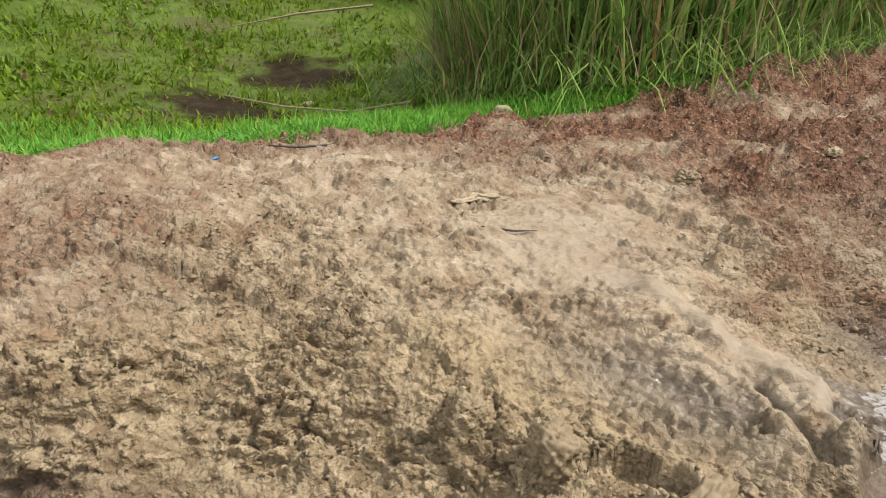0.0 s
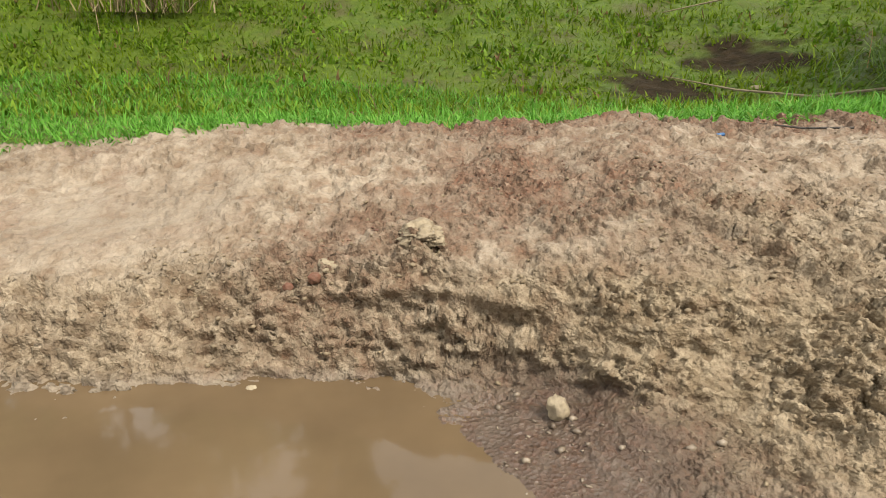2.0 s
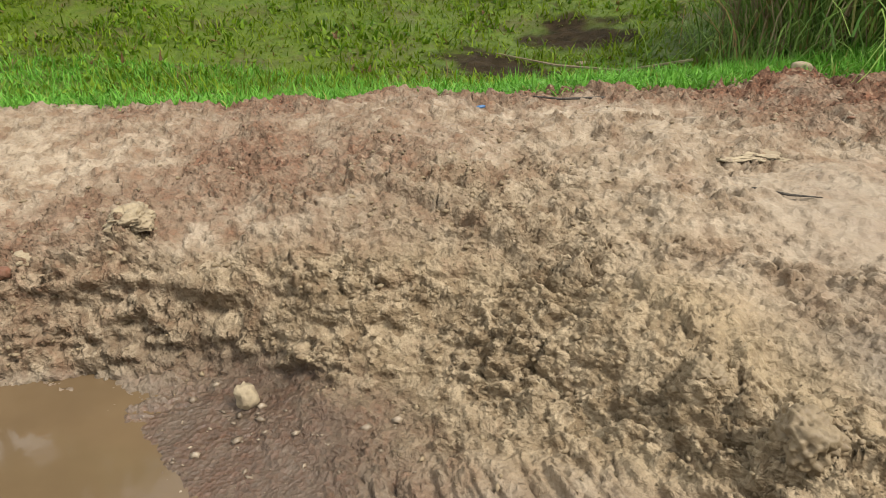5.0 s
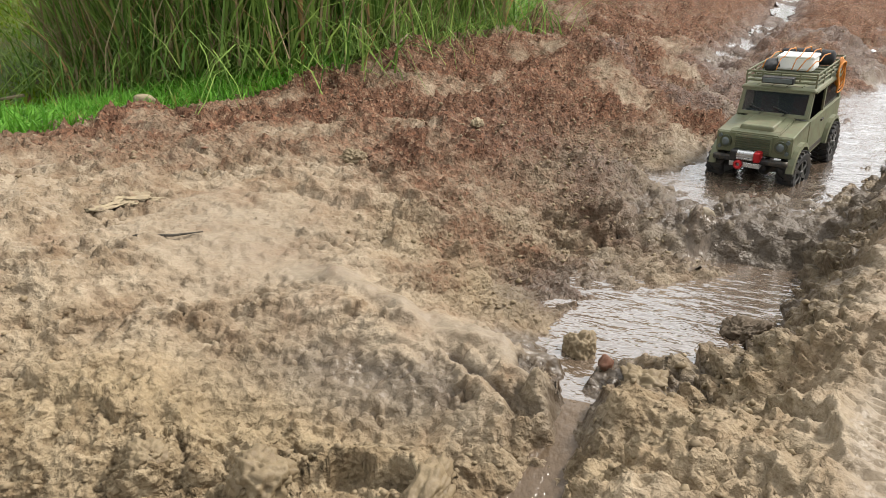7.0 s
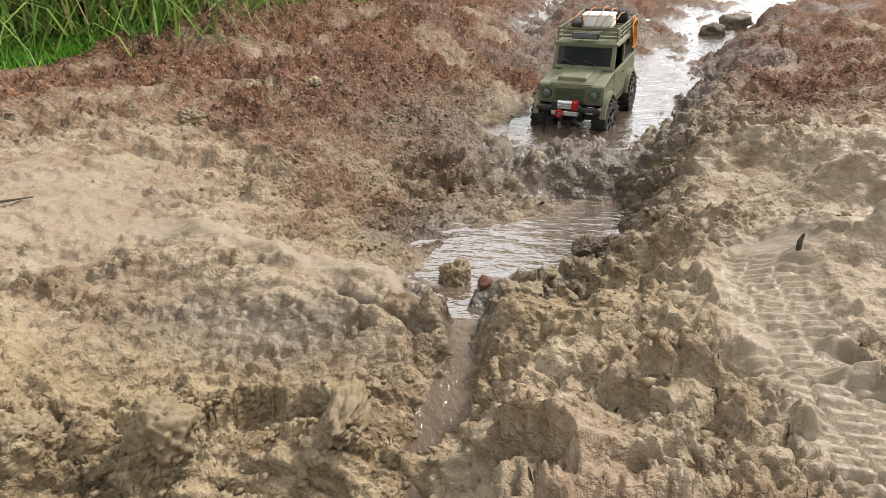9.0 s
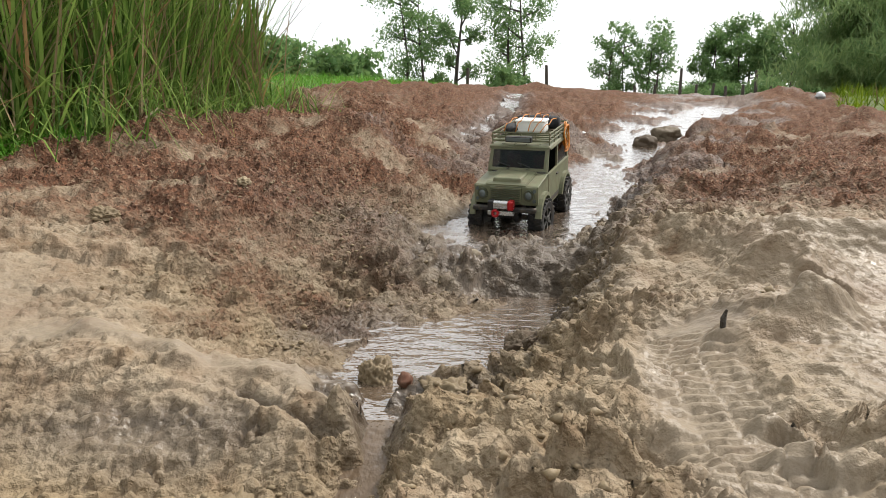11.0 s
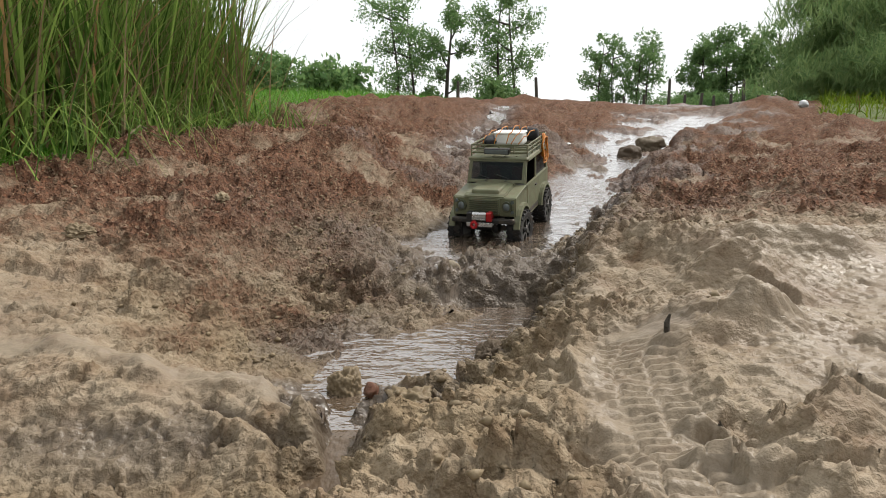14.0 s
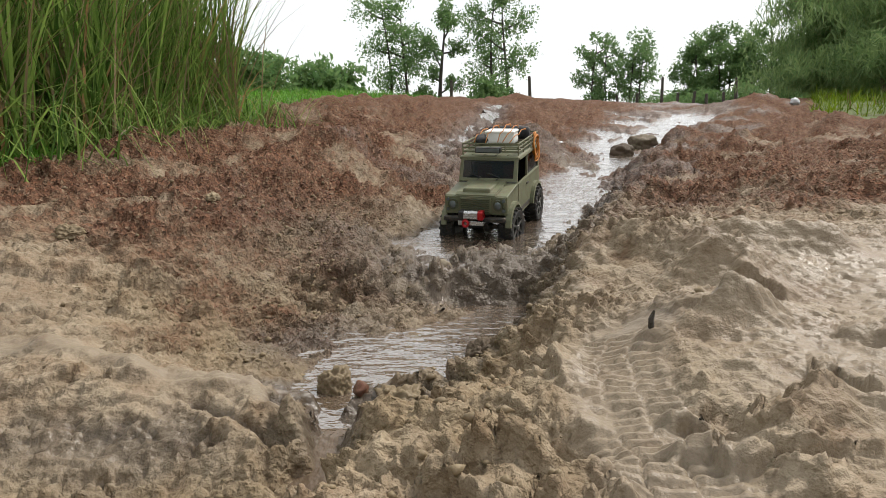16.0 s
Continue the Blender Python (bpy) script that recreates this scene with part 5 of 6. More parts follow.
x, y = verge_spots(92000, -5.5, 4.2, .75, 6.5, 1.35)
bare = np.maximum(mound(x, y, -3.9, 1.5, .62, .30, 20), .95 * mound(x, y, -4.3, 2.3, .55, .4))
tuft = fbm(x, y, .7, 3, 91)
keep = (bare + .35 * g.random(len(x)) < .78) & (tuft + .9 * g.random(len(x)) > -.25)
x, y, tuft = x[keep], y[keep], tuft[keep]
ob = blades("field_grass", rooted(x, y), (.04 + .08 * g.random(len(x)) ** 2) * (1 + .6 * tuft), .009 + .008 * g.random(len(x)), .85, 1.4, MAT_FIELD, 2, 2)
tagged(ob, "uneven olive field grass beyond the ditch", "grass", kind="stuff")

x, y = verge_spots(34000, -5.5, 3.6, .8, 6.0, 1.2)
bare = np.maximum(mound(x, y, -3.9, 1.5, .62, .30, 20), .95 * mound(x, y, -4.3, 2.3, .55, .4))
keep = (fbm(x, y, .5, 4, 93, .6) > .02) & (bare < .35)
x, y = x[keep], y[keep]
ob = blades("field_weeds", rooted(x, y) + np.array([0, 0, .02]) * g.random((len(x), 1)), .03 + .05 * g.random(len(x)), .018 + .018 * g.random(len(x)), 1.05, .7, MAT_WEED, 5, 2)
tagged(ob, "low leafy weeds in patches through the field grass", "weeds", kind="stuff")

x, y = verge_spots(14000, 3.6, 16, -.04, 4.5, 1.5)
ob = blades("slope_grass", rooted(x, y), .06 + .10 * g.random(len(x)), .008 + .006 * g.random(len(x)), .5, .8, MAT_GRASS, 3)
tagged(ob, "bright green grass on the rise beside the track", "grass", kind="stuff")

y = g.uniform(6.4, 18, 5000)
x = .56 * y + 4.5 * g.random(5000) ** 1.3
ob = blades("bank_grass", rooted(x, y), .12 + .16 * g.random(5000), .010 + .008 * g.random(5000), .5, .8, MAT_FIELD, 4)
tagged(ob, "rough grass on the far bank", "grass", kind="stuff")


def reed_mesh(seed, count, tall):
    r = np.random.default_rng(seed)
    spread = .17 * np.sqrt(r.random(count))
    a = r.uniform(0, 2 * np.pi, count)
    roots = np.stack([spread * np.cos(a), spread * np.sin(a), np.full(count, -.02)], -1)
    h = tall * (.45 + .6 * r.random(count))
    ob = blades("greenery", roots, h, .009 + .012 * r.random(count), .10, .50, MAT_REED, seed, 6)
    low = 300
    roots2 = np.stack([.22 * r.normal(0, 1, low), .22 * r.normal(0, 1, low), np.full(low, -.01)], -1)
    skirt = blades("skirt", roots2, .25 + .45 * r.random(low), .005 + .006 * r.random(low), .75, 1.5, MAT_REED, seed + 50, 4)
    dry = 75
    roots3 = np.stack([.14 * r.normal(0, 1, dry), .14 * r.normal(0, 1, dry), np.full(dry, -.01)], -1)
    straw = blades("dead_straw", roots3, .35 + .8 * r.random(dry), .008 + .006 * r.random(dry), .22, .7, MAT_STRAW, seed + 90, 4)
    return ob, skirt, straw


def reed_clump(seed, x, y, tall, count):
    t = thing("reed_clump", "tall green reed clump with dead straw at its foot", "reeds", pose(x, y, ground_height(x, y)), "reeds beside the track")
    for o in reed_mesh(seed, count, tall):
        o.parent = t
    return t


first = [reed_clump(11, -1.82, 2.62, 1.5, 200), reed_clump(12, -1.66, 3.02, 1.55, 190), reed_clump(13, -2.12, 2.55, 1.35, 180)]
rr = random.Random(8)
for x, y in ((-1.60, 3.42), (-1.52, 3.80), (-1.95, 3.05), (-1.85, 3.50), (-2.30, 2.95), (-2.42, 2.45), (-2.72, 2.52), (-2.62, 2.95), (-2.25, 3.40),
             (-1.42, 4.12), (-1.78, 3.95), (-2.10, 3.90), (-2.95, 2.75), (-3.05, 3.15), (-2.70, 3.45), (-2.50, 3.95), (-1.62, 4.20), (-3.4, 2.9), (-3.5, 3.5), (-3.1, 3.9), (-2.0, 4.4), (-2.9, 4.5)):
    k = rr.uniform(.82, 1.12)
    c = copy_thing(rr.choice(first), pose(x, y, ground_height(x, y) - .01, rr.uniform(-4, 4), rr.uniform(-4, 4), rr.uniform(0, 360)))
    c.scale = (k, k, k)
dry_first = None
for x, y, k in ((-6.6, -2.0, .9), (-7.2, -1.3, 1.0), (-7.4, -2.9, 1.1), (-7.6, -.2, 1.0), (-7.8, .9, .9), (-7.5, 2.0, 1.1), (-8.2, -4.0, 1.2), (-7.0, 3.0, 1.0), (-6.4, 4.0, 1.1), (-5.6, 4.2, 1.0), (-8.3, 1.6, 1.2)):
    if dry_first is None:
        dry_first = thing("dry_tussock", "dry straw tussock at the field's edge", "tussock", pose(x, y, ground_height(x, y)), "tussocks in the field")
        r = np.random.default_rng(70)
        roots = np.stack([.25 * r.normal(0, 1, 260), .25 * r.normal(0, 1, 260), np.full(260, -.02)], -1)
        b = blades("straw", roots, .4 + .5 * r.random(260), .008 + .006 * r.random(260), .5, 1.0, MAT_STRAW, 71, 4)
        b.parent = dry_first
        roots = np.stack([.3 * r.normal(0, 1, 240), .3 * r.normal(0, 1, 240), np.full(240, -.02)], -1)
        b = blades("greenery", roots, .3 + .5 * r.random(240), .009 + .006 * r.random(240), .5, .9, MAT_FIELD, 72, 4)
        b.parent = dry_first
    else:
        c = copy_thing(dry_first, pose(x, y, ground_height(x, y), 0, 0, x * 57))
        c.scale = (k, k, k)


def crown(name, blobs, count, leaf, material, parent, seed, droop=0.3, slim=.42):
    """A crown of single leaves set in loose clumps, thinner towards the outside."""
    r = np.random.default_rng(seed)
    weight = np.array([b[3] ** 2 for b in blobs])
    which = r.choice(len(blobs), count, p=weight / weight.sum())
    c = np.array([b[:3] for b in blobs])[which]
    rad = np.array([b[3] for b in blobs])[which]
    way = r.normal(0, 1, (count, 3))
    way /= np.linalg.norm(way, axis=1)[:, None]
    sub = r.integers(0, 26, count)
    knot = np.random.default_rng(seed + 1).normal(0, 1, (len(blobs), 26, 3))
    knot /= np.linalg.norm(knot, axis=2)[:, :, None]
    centre = c + rad[:, None] * (.8 * knot[which, sub] * r.uniform(.45, 1.15, (count, 1)) + .34 * way * r.random((count, 1)))
    u = r.normal(0, 1, (count, 3))
    u[:, 2] -= droop
    u /= np.linalg.norm(u, axis=1)[:, None]
    v = np.cross(u, r.normal(0, 1, (count, 3)))
    v /= np.linalg.norm(v, axis=1)[:, None]
    size = leaf * r.uniform(.6, 1.3, (count, 1))
    p = np.stack([centre - u * size, centre + v * size * slim, centre + u * size, centre - v * size * slim], 1).reshape(-1, 3)
    ob = sheet(name, p, np.arange(4 * count).reshape(-1, 4), material, smooth=False)
    ob.parent = parent
    return ob


def tree(x, y, height, width, seed, material, label, leaves=2200, leaf=.16, low=.30, group="trees on the skyline", stems=1):
    r = random.Random(seed)
    z = ground_height(x, y)
    t = thing("tree", label, "tree", pose(x, y, z), group)
    blobs = []
    for s in range(stems):
        bx, by = (r.uniform(-.3, .3) * width * .6, r.uniform(-.2, .2)) if stems > 1 else (0, 0)
        pts, rad = [], []
        for k in range(6):
            u = k / 5
            pts.append((bx + width * .10 * math.sin(2.2 * u + seed + s) * u, by + .1 * math.sin(3 * u + seed), -.1 + height * .86 * u))
            rad.append(height * (.020 if stems == 1 else .012) * (1 - .8 * u) + .008)
        bm = bmesh.new()
        pipe(bm, pts, rad, 7)
        part("trunk", bm, MAT_BARK, t, smooth=True)
        for k in range(7):
            u = low + (1 - low) * (k + r.random()) / 7.5
            base = Vector(pts[min(int(u * 5), 4)]).lerp(Vector(pts[min(int(u * 5) + 1, 5)]), u * 5 - int(u * 5))
            a = k * 2.4 + seed + r.uniform(-.4, .4)
            reach = width * .5 * (1.05 - .55 * abs(u - .55)) * r.uniform(.6, 1.0) / (1 if stems == 1 else 1.5)
            tip = base + Vector((math.cos(a) * reach, math.sin(a) * reach, reach * r.uniform(.25, .6)))
            bm = bmesh.new()
            pipe(bm, [base, base.lerp(tip, .5) + Vector((0, 0, -.05 * reach)), tip], [height * .009, height * .006, height * .002], 5)
            part("limb", bm, MAT_BARK, t, smooth=True)
            blobs.append((tip.x, tip.y, tip.z, width * r.uniform(.16, .25)))
            mid = base.lerp(tip, .6)
            blobs.append((mid.x, mid.y, mid.z + .1, width * r.uniform(.10, .17)))
        blobs.append((pts[-1][0], pts[-1][1], height * .93, width * .17))
    crown("crown", blobs, leaves, leaf, material, t, seed)
    return t


def bush(x, y, height, width, seed, material, label, leaves=2200, leaf=.085, group="bushes behind the crest"):
    r = random.Random(seed)
    t = thing("bush", label, "bush", pose(x, y, ground_height(x, y)), group)
    blobs = []
    for k in range(8):
        a = k * 2.4 + seed
        px, py, pz = width * .36 * math.cos(a) * r.random(), width * .3 * math.sin(a) * r.random(), height * r.uniform(.3, .75)
        bm = bmesh.new()
        pipe(bm, [(px * .1, py * .1, -.1), (px * .6, py * .6, pz * .6), (px, py, pz)], [.03, .02, .008], 5)
        part("stem", bm, MAT_BARK, t)
        blobs.append((px, py, pz, width * r.uniform(.18, .28)))
        blobs.append((px * 1.3, py * 1.3, pz * .45, width * r.uniform(.16, .24)))
    crown("crown", blobs, leaves, leaf, material, t, seed)
    return t


def bearing_at(px_slope, dist):
    """A spot on the skyline: sideways slope from the camera's axis, and distance along y."""
    return px_slope * dist - .05, dist


for sl, dist, h, w, seed, mat, label, leaves, leaf, low, stems in (
        (-.050, 30, 5.0, 3.6, 21, MAT_LEAF_LIGHT, "slender young tree with thin open foliage", 7000, .075, .16, 2),
        (.008, 30.5, 4.9, 2.6, 31, MAT_LEAF_LIGHT, "slender young tree with thin open foliage", 4500, .075, .20, 1),
        (.088, 31, 6.0, 3.9, 22, MAT_LEAF_LIGHT, "slender young tree with thin open foliage", 8000, .075, .16, 2),
        (.245, 38, 4.6, 2.8, 23, MAT_LEAF_LIGHT, "light green tree with several thin stems", 6000, .085, .10, 2),
        (.300, 38, 4.7, 3.0, 24, MAT_LEAF_LIGHT, "light green tree with several thin stems", 6000, .085, .10, 2),
        (.385, 40, 4.3, 3.6, 25, MAT_LEAF, "dense dark green round-crowned tree", 9000, .10, .06, 2),
        (.425, 41, 5.4, 4.0, 26, MAT_LEAF, "dense dark green round-crowned tree", 9000, .10, .06, 2),
        (.465, 40, 4.6, 3.6, 34, MAT_LEAF, "dense dark green round-crowned tree", 9000, .10, .06, 2),
        (.500, 39, 5.6, 2.4, 27, MAT_LEAF_LIGHT, "open-crowned tree rising behind others", 3600, .09, .20, 1),
        (.545, 36, 3.8, 3.6, 28, MAT_LEAF, "dense dark green round-crowned tree", 9000, .10, .06, 2),
        (.60, 34, 5.0, 3.8, 29, MAT_LEAF, "dense dark green round-crowned tree", 9000, .10, .06, 2),
        (.66, 30, 6.0, 3.8, 30, MAT_LEAF, "dense dark green round-crowned tree", 9000, .10, .06, 2)):
    bx, by = bearing_at(sl, dist)
    tree(bx, by, h, w, seed, mat, label, leaves, leaf, low, stems=stems)
tree(-14.5, -5.6, 11.0, 8.0, 35, MAT_LEAF_LIGHT, "broad tree beyond the field mirrored in the puddle", 5000, .30, .3, "trees beyond the field")
tree(-11.5, -9.5, 10.0, 7.0, 37, MAT_LEAF_LIGHT, "broad tree beyond the field mirrored in the puddle", 4000, .30, .3, "trees beyond the field")
tree(-17.0, -1.0, 9.0, 6.5, 36, MAT_LEAF, "broad tree beyond the field mirrored in the puddle", 4000, .30, .3, "trees beyond the field")
for sl, dist, h, w, seed, mat, label in (
        (-.245, 16, 1.35, 1.7, 41, MAT_LEAF_LIGHT, "leafy green bush on the rise"), (-.185, 17, 1.3, 1.8, 42, MAT_LEAF_LIGHT, "leafy green bush on the rise"),
        (-.135, 18, 1.1, 1.6, 43, MAT_LEAF_LIGHT, "leafy green bush on the rise"), (-.29, 15, 1.4, 1.6, 46, MAT_LEAF, "leafy green bush on the rise"),
        (.075, 24, 1.15, 2.0, 44, MAT_LEAF, "low dark bush below the trees"),
        (-.02, 29, 1.1, 1.3, 47, MAT_LEAF, "low dark bush below the trees"),
        (.35, 33, 1.0, 2.6, 45, MAT_LEAF_LIGHT, "scrubby bush along the fence"), (.41, 33, 1.1, 2.6, 48, MAT_LEAF, "scrubby bush along the fence"),
        (.47, 32, 1.2, 2.8, 49, MAT_LEAF_LIGHT, "scrubby bush along the fence"), (.53, 28, 1.2, 2.6, 50, MAT_LEAF, "scrubby bush along the fence"),
        (.59, 25, 1.3, 2.6, 51, MAT_LEAF_LIGHT, "scrubby bush along the fence"), (.64, 20, 1.2, 2.6, 52, MAT_LEAF, "scrubby bush along the fence")):
    bx, by = bearing_at(sl, dist)
    bush(bx, by, h, w, seed, mat, label)


def bamboo(x, y, tall, seed):
    """A clump of arching culms hung with narrow leaves."""
    r = random.Random(seed)
    t = thing("bamboo_clump", "arching bamboo clump hung with narrow leaves", "bamboo", pose(x, y, ground_height(x, y)), "bamboo on the far bank")
    blobs = []
    for k in range(16):
        a = r.uniform(0, 2 * math.pi)
        reach, h = r.uniform(.5, 1.6), tall * r.uniform(.6, 1.0)
        c, s = math.cos(a), math.sin(a)
        pts = [(c * .15, s * .15, -.1), (c * reach * .25, s * reach * .25, h * .5), (c * reach * .65, s * reach * .65, h * .9), (c * reach * 1.25, s * reach * 1.25, h * .82)]
        bm = bmesh.new()
        pipe(bm, pts, [.022, .018, .010, .004], 5)
        part("culm", bm, MAT_STICK, t)
        for q in range(6):
            u = .25 + .75 * q / 5
            p = Vector(pts[1]).lerp(Vector(pts[2]), min(u * 1.5, 1)) if u < .67 else Vector(pts[2]).lerp(Vector(pts[3]), (u - .67) * 3)
            blobs.append((p.x, p.y, p.z, r.uniform(.28, .5)))
            blobs.append((p.x * 1.1, p.y * 1.1, p.z * .6, r.uniform(.25, .45)))
            blobs.append((p.x * 1.15, p.y * 1.15, p.z * .25, r.uniform(.25, .45)))
    crown("leaves", blobs, 22000, .115, MAT_BAMBOO, t, seed, 1.6, .09)
    return t


bamboo(7.9, 11.6, 3.4, 61)
bamboo(9.2, 12.6, 3.8, 62)
bamboo(8.9, 14.5, 3.8, 63)
bamboo(10.2, 16.0, 3.9, 64)


# ---- fence, stones, sticks, scraps ----
def fence_post(sl, dist, high, lean, seed):
    x, y = bearing_at(sl, dist)
    t = thing("fence_post", "grey weathered wooden fence post", "post", pose(x, y, ground_height(x, y), lean, lean * .6, seed * 40), "fence along the crest")
    bm = bmesh.new()
    pipe(bm, [(0, 0, -.15), (.01, 0, high * .4), (-.01, .01, high * .97), (-.01, .01, high)], [.075, .07, .06, .04], 8)
    part("post", bm, MAT_POST, t)
    return t


for sl, dist, high, lean, seed in ((.024, 27, 1.10, 2, 1), (.142, 27, 1.25, -2, 2), (.338, 29, 1.35, 1, 3), (.362, 30, .75, 3, 4), (.385, 30, .8, -3, 5), (.405, 30, .7, 2, 6),
                                   (.43, 30, .75, 0, 7), (.448, 29, 1.3, 1, 8), (.30, 30, .7, 4, 9), (.272, 30, .65, -2, 10), (.470, 30, .7, 2, 11), (.500, 28, 1.2, -1, 12)):
    fence_post(sl, dist, high, lean, seed)


def stone(name, x, y, size, seed, material, label, category="stone", sink=.3, rough=.3, detail=3, turn=0, group=""):
    bm = bmesh.new()
    lump(bm, size, seed, rough, detail)
    dx, dy = (float(form(np.array([x + .05 * a]), np.array([y + .05 * b]))[0][0] - form(np.array([x - .05 * a]), np.array([y - .05 * b]))[0][0]) / .10 for a, b in ((1, 0), (0, 1)))
    seat = Vector((-dx, -dy, 1)).to_track_quat("Z", "Y").to_matrix().to_4x4()
    place = Matrix.Translation((x, y, ground_height(x, y) + size[2] * (1 - 2 * sink))) @ seat @ Matrix.Rotation(radians(turn), 4, "Z")
    ob = part(name, bm, material, None, smooth=True, m=place)
    return tagged(ob, label, category, group)


stone("pool_rock", -.225, 1.105, (.030, .027, .036), 3, MAT_CLOD, "pitted yellowish rock standing in the pool", "rock", -.06, .36, 5)
stone("red_stone", -.168, 1.012, (.016, .013, .012), 5, MAT_STONE_RED, "small red-brown stone at the pool's edge", "stone", .25)
stone("pale_block", -.105, .985, (.050, .034, .022), 8, MAT_CLOD, "pale clay block at the pool's outlet", "stone", .42, .5, 5)
stone("brown_stone", -.030, 1.925, (.036, .026, .026), 9, MAT_STONE, "brown wet stone on the lip of the fall", "stone", .25)
stone("flat_rock", 1.66, 5.46, (.105, .085, .075), 12, MAT_STONE, "grey rock lying at the stream's edge", "rock", .3, .30, 4)
stone("flat_rock", 1.40, 5.13, (.095, .075, .070), 14, MAT_STONE_WET, "dark wet rock lying at the stream's edge", "rock", .3, .30, 4)
stone("buff_stone", -1.605, -.525, (.036, .026, .012), 15, MAT_STONE_PALE, "buff flat stone on the bank's rim", "stone", .2)
stone("orange_stone", -1.565, -.565, (.016, .014, .013), 16, MAT_STONE_RED, "small orange stone under the bank's rim", "stone", .2)
stone("orange_stone", -1.585, -.63, (.013, .011, .010), 18, MAT_STONE_RED, "small orange stone under the bank's rim", "stone", .2)
stone("yellow_stone", -1.165, -.085, (.022, .020, .026), 17, MAT_STONE_PALE, "pale yellow stone standing in wet sand", "stone", .15, .35)
stone("white_stone", -1.43, -.665, (.018, .014, .014), 19, MAT_STONE_PALE, "small white stone at the waterline", "stone", .2)
stone("white_stone", -1.425, -.715, (.013, .011, .009), 20, MAT_STONE_PALE, "small white stone at the waterline", "stone", .2)
stone("white_rock", -1.95, 1.90, (.048, .036, .032), 22, MAT_STONE_PALE, "whitish rock in the verge grass", "rock", .2)
stone("buff_stone", -1.98, -1.62, (.040, .030, .018), 23, MAT_STONE_PALE, "buff flat stone on the bank's rim", "stone", .2)
stone("grey_stone", -.70, 1.94, (.022, .016, .014), 24, MAT_STONE_PALE, "greenish grey stone in the red gravel", "stone", .3, .55, 4)
stone("flat_clay", -1.24, 1.105, (.085, .060, .007), 26, MAT_STONE_PALE, "flat pale cake of dried clay", "clay cake", 1.7, .55, 5, 20)
stone("clay_clod", -.545, .600, (.044, .040, .036), 27, MAT_CLOD, "rounded yellowish clay clod", "clod", .40, .34, 5)
stone("clay_clod", -.335, .655, (.050, .026, .022), 28, MAT_CLOD, "long yellowish clay clod split by a twig", "clod", .42, .40, 5, 60)
stone("clay_clod", -.72, .585, (.030, .026, .024), 29, MAT_CLOD, "rounded yellowish clay clod", "clod", .42, .38, 5)
stone("clay_clod", -1.60, -.30, (.062, .048, .026), 34, MAT_STONE_PALE, "broken pale clay clod on the bank's rim", "clod", .35, .45, 5)
stone("dark_clod", .050, 1.318, (.042, .036, .032), 31, MAT_STONE_WET, "dark wet clod beside the pool", "clod", .35, .42, 5)
stone("dark_clod", .075, 1.225, (.034, .028, .022), 32, MAT_STONE_WET, "dark wet clod beside the pool", "clod", .35, .42, 5)
stone("dark_clod", -.915, 1.545, (.034, .024, .020), 33, MAT_CLOD, "crumbled dark clod on the slope", "clod", .35, .5, 5)


def strewn(name, xs, ys, sizes, material, label, seed, flat=.6):
    """Many small stones or crumbs in one mesh, each a knocked-about octahedron."""
    r = np.random.default_rng(seed)
    n = len(xs)
    xs, ys, z = land(xs, ys, solid=True)[0]
    base = np.array([[1, 0, 0], [0, 1, 0], [-1, 0, 0], [0, -1, 0], [0, 0, 1], [0, 0, -1],
                     [.62, .62, .35], [-.62, .62, .35], [-.62, -.62, .35], [.62, -.62, .35]])
    tri = np.array([[0, 6, 4], [6, 1, 4], [1, 7, 4], [7, 2, 4], [2, 8, 4], [8, 3, 4], [3, 9, 4], [9, 0, 4],
                    [1, 6, 5], [6, 0, 5], [2, 7, 5], [7, 1, 5], [3, 8, 5], [8, 2, 5], [0, 9, 5], [9, 3, 5]])
    a = r.uniform(0, 2 * np.pi, n)
    p = base[None] * r.uniform(.6, 1.3, (n, len(base), 1)) * sizes[:, None, None] * np.stack([r.uniform(.8, 1.3, n), r.uniform(.6, 1.0, n), np.full(n, flat)], -1)[:, None]
    c, s = np.cos(a)[:, None], np.sin(a)[:, None]
    q = np.stack([p[..., 0] * c - p[..., 1] * s + xs[:, None], p[..., 0] * s + p[..., 1] * c + ys[:, None], p[..., 2] + (z + sizes * flat * .25)[:, None]], -1)
    f = (tri[None] + np.arange(n)[:, None, None] * len(base)).reshape(-1, 3)
    ob = sheet(name, q.reshape(-1, 3), f, material, smooth=True)
    return tagged(ob, label, "stones", kind="stuff")


g = np.random.default_rng(17)
x, y = g.uniform(-2.4, 2.2, 26000), g.uniform(-.6, 5.2, 26000)
found = land(x, y)
keep = (found[1] * (1 - found[3]) * (1 - found[2]) > .35 + .4 * g.random(len(x)))
x, y = x[keep][:6500], y[keep][:6500]
strewn("gravel", x, y, .0022 + .0060 * g.random(len(x)) ** 4 * (1 + .12 * y), MAT_GRAVEL, "loose red and buff gravel on the verges", 5)
x, y = g.uniform(-1.9, .9, 48000), g.uniform(-1.0, 3.4, 48000)
found = land(x, y)
drift = .30 * sstep(.05, .45, fbm(x, y, .22, 4, 99))
keep = (np.maximum(found[5], drift) * (1 - found[6]) > .12 + .75 * g.random(len(x))) & (found[3] < .5) & (found[2] < .6)
x, y = x[keep][:10000], y[keep][:10000]
strewn("mud_crumbs", x, y, .0020 + .0070 * g.random(len(x)) ** 4, MAT_CLOD, "loose crumbs of broken clay", 6, .75)

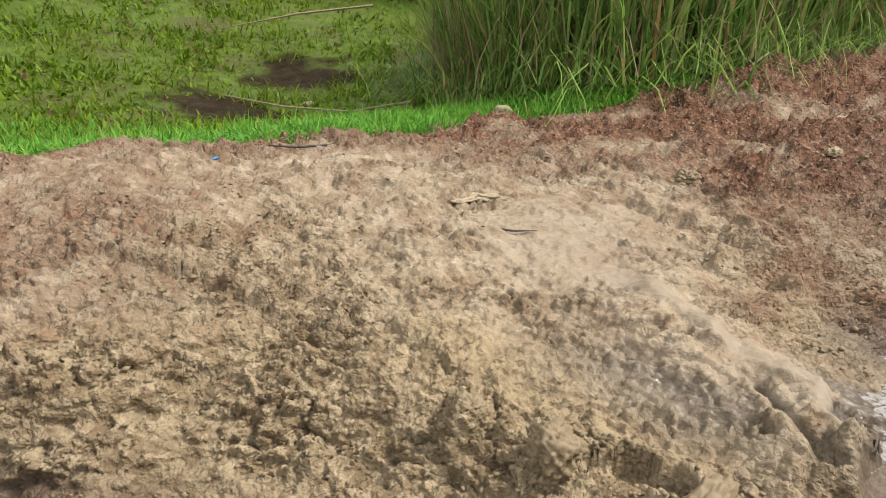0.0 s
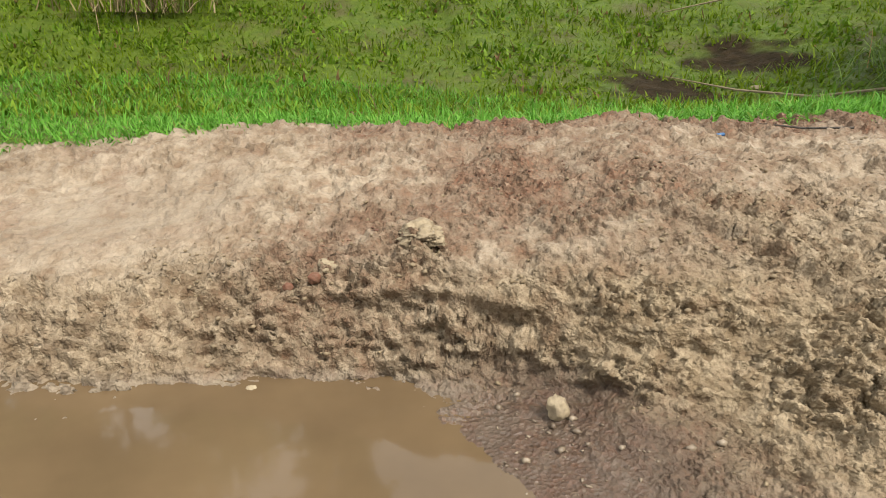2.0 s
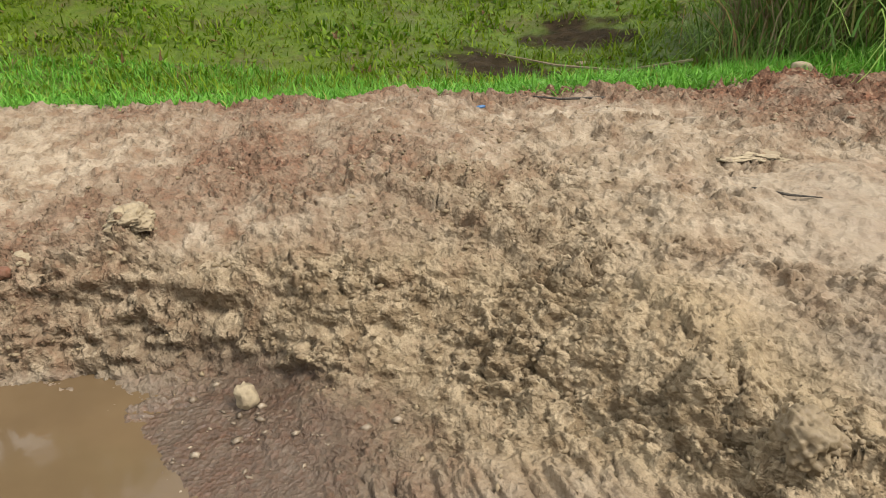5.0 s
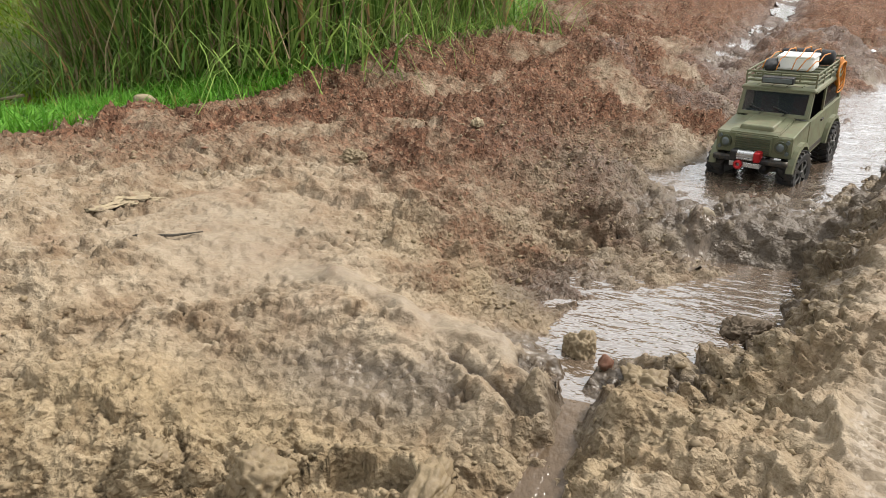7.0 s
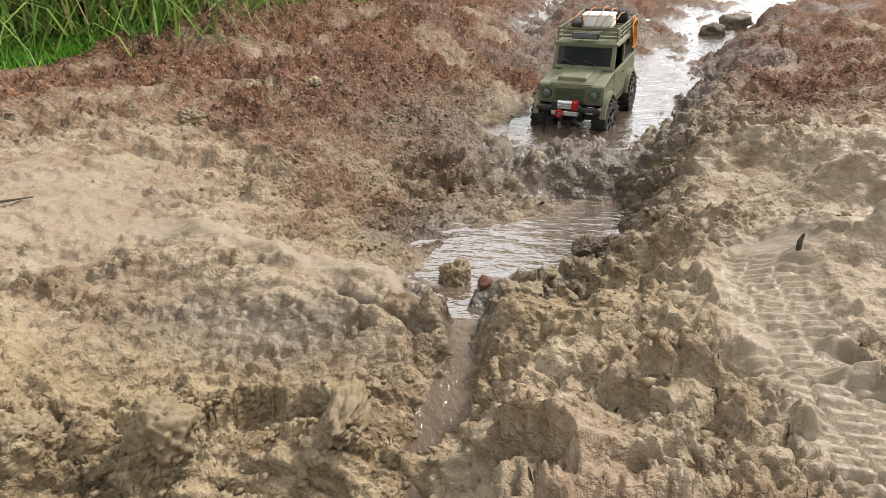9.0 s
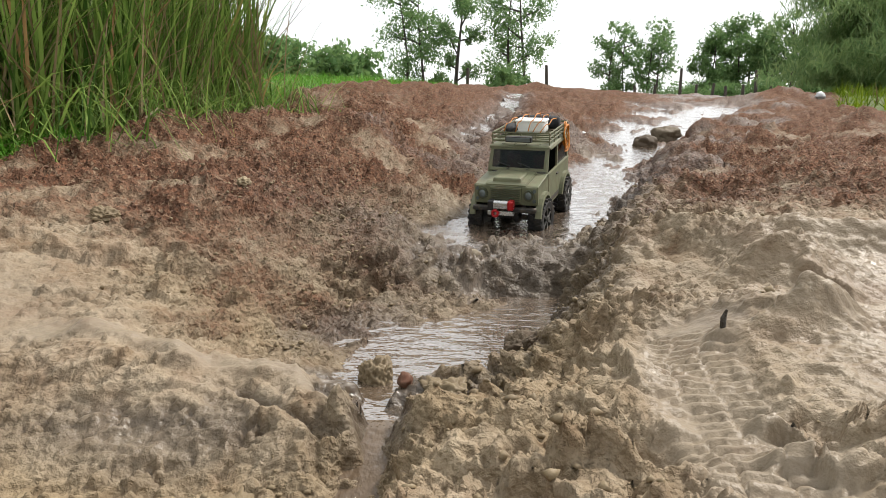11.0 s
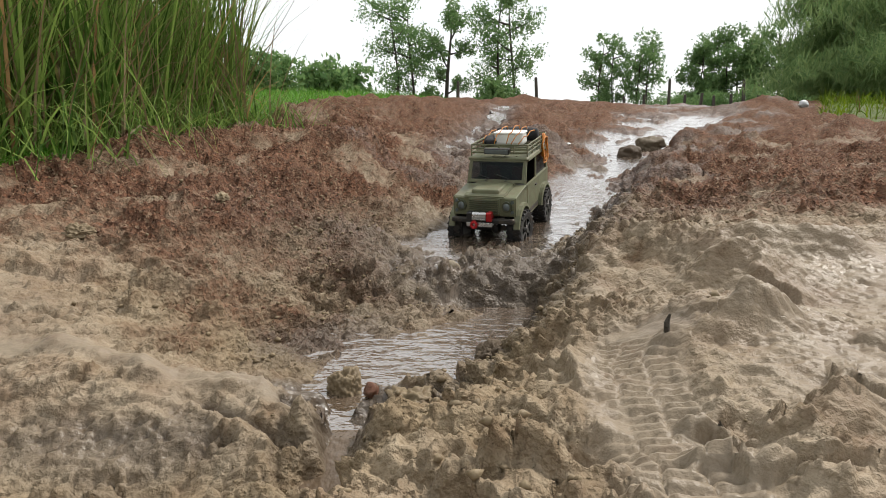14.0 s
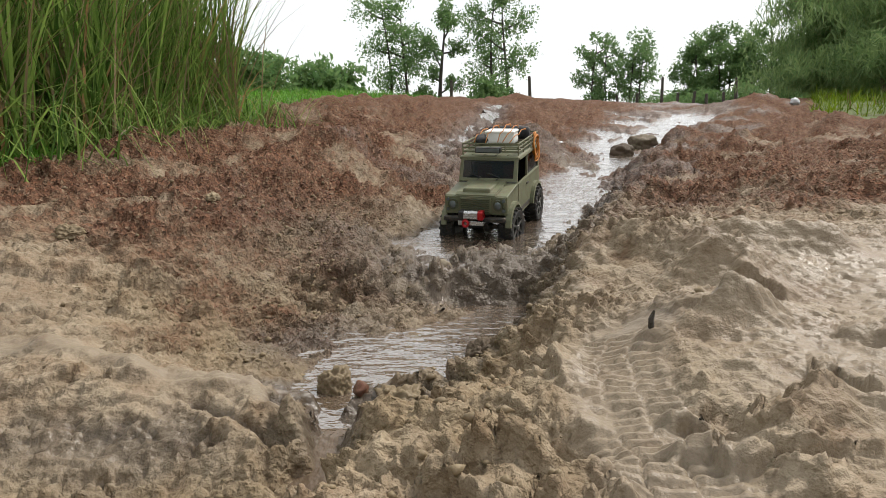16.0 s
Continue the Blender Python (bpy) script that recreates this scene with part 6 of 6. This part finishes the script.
x, y = g.normal(-1.08, .18, 300), g.normal(-.02, .22, 300)
keep = land(x, y)[0] < -.20
x, y = x[keep], y[keep]
strewn("shore_pebbles", x, y, .0018 + .011 * g.random(len(x)) ** 4, MAT_PEBBLE, "pale pebbles strewn on wet sand", 7, .7)


def stick(name, pts, r, material, label, category="stick", lift=.004):
    bm = bmesh.new()
    pipe(bm, [(px, py, ground_height(px, py) + pz + lift) for px, py, pz in pts], [r] * (len(pts) - 1) + [r * .4], 6)
    return tagged(part(name, bm, material, None), label, category)


stick("dead_stalk", ((-2.75, 2.05, .06), (-3.1, 1.9, .05), (-3.5, 1.72, .07), (-4.0, 1.55, .06)), .007, MAT_STICK, "long dead reed stalk lying over the ditch")
stick("dead_stalk", ((-4.6, 3.1, .25), (-4.9, 2.6, .20), (-5.2, 2.1, .10)), .010, MAT_STICK, "long dead reed stalk leaning on the field grass")
stick("twig", ((-1.80, 1.02, .0), (-1.86, .90, .006), (-1.93, .80, .0)), .004, MAT_BARK, "dark twig lying on the verge")
stick("twig", ((-1.06, .93, 0), (-1.00, .97, .004), (-.97, 1.02, 0)), .0028, MAT_BARK, "short dark twig pressed in the mud")
stick("dead_stalk", ((-1.42, 2.35, 0), (-1.50, 2.55, .006), (-1.55, 2.72, 0)), .0045, MAT_STICK, "pale dead stalk lying on red gravel")
stick("dead_stalk", ((-1.25, 3.1, 0), (-1.30, 3.4, .01), (-1.27, 3.7, 0)), .006, MAT_STICK, "pale dead stalk lying on red gravel")
stick("dead_stalk", ((-1.36, 2.75, 0), (-1.38, 2.95, .01), (-1.33, 3.2, 0)), .005, MAT_STICK, "pale dead stalk lying on red gravel")
stick("standing_stub", ((.196, .700, -.015), (.195, .698, .006), (.198, .698, .015)), .0032, MAT_BARK, "short dark stub standing in the mud", "stub")
stick("twig", ((-.37, .685, .0), (-.345, .665, .012), (-.33, .655, .02)), .0025, MAT_STICK, "thin twig leaning on a clod")
stone("blue_scrap", -1.915, .664, (.018, .008, .006), 41, MAT_BLUE, "blue plastic scrap on the verge", "litter", .2, .2, 2, 60)
stone("white_scrap", .93, 5.15, (.030, .020, .018), 42, MAT_PAPER, "white scrap in the wet track", "litter", .2, .2, 2)
stone("white_bag", 4.18, 7.84, (.055, .04, .045), 43, MAT_PAPER, "white bag lying by the far bank", "litter", .2, .4, 3)
stone("brown_leaf", -3.77, 2.03, (.045, .03, .014), 44, MAT_STICK, "curled brown leaf in the ditch", "leaf", .2, .4, 2)
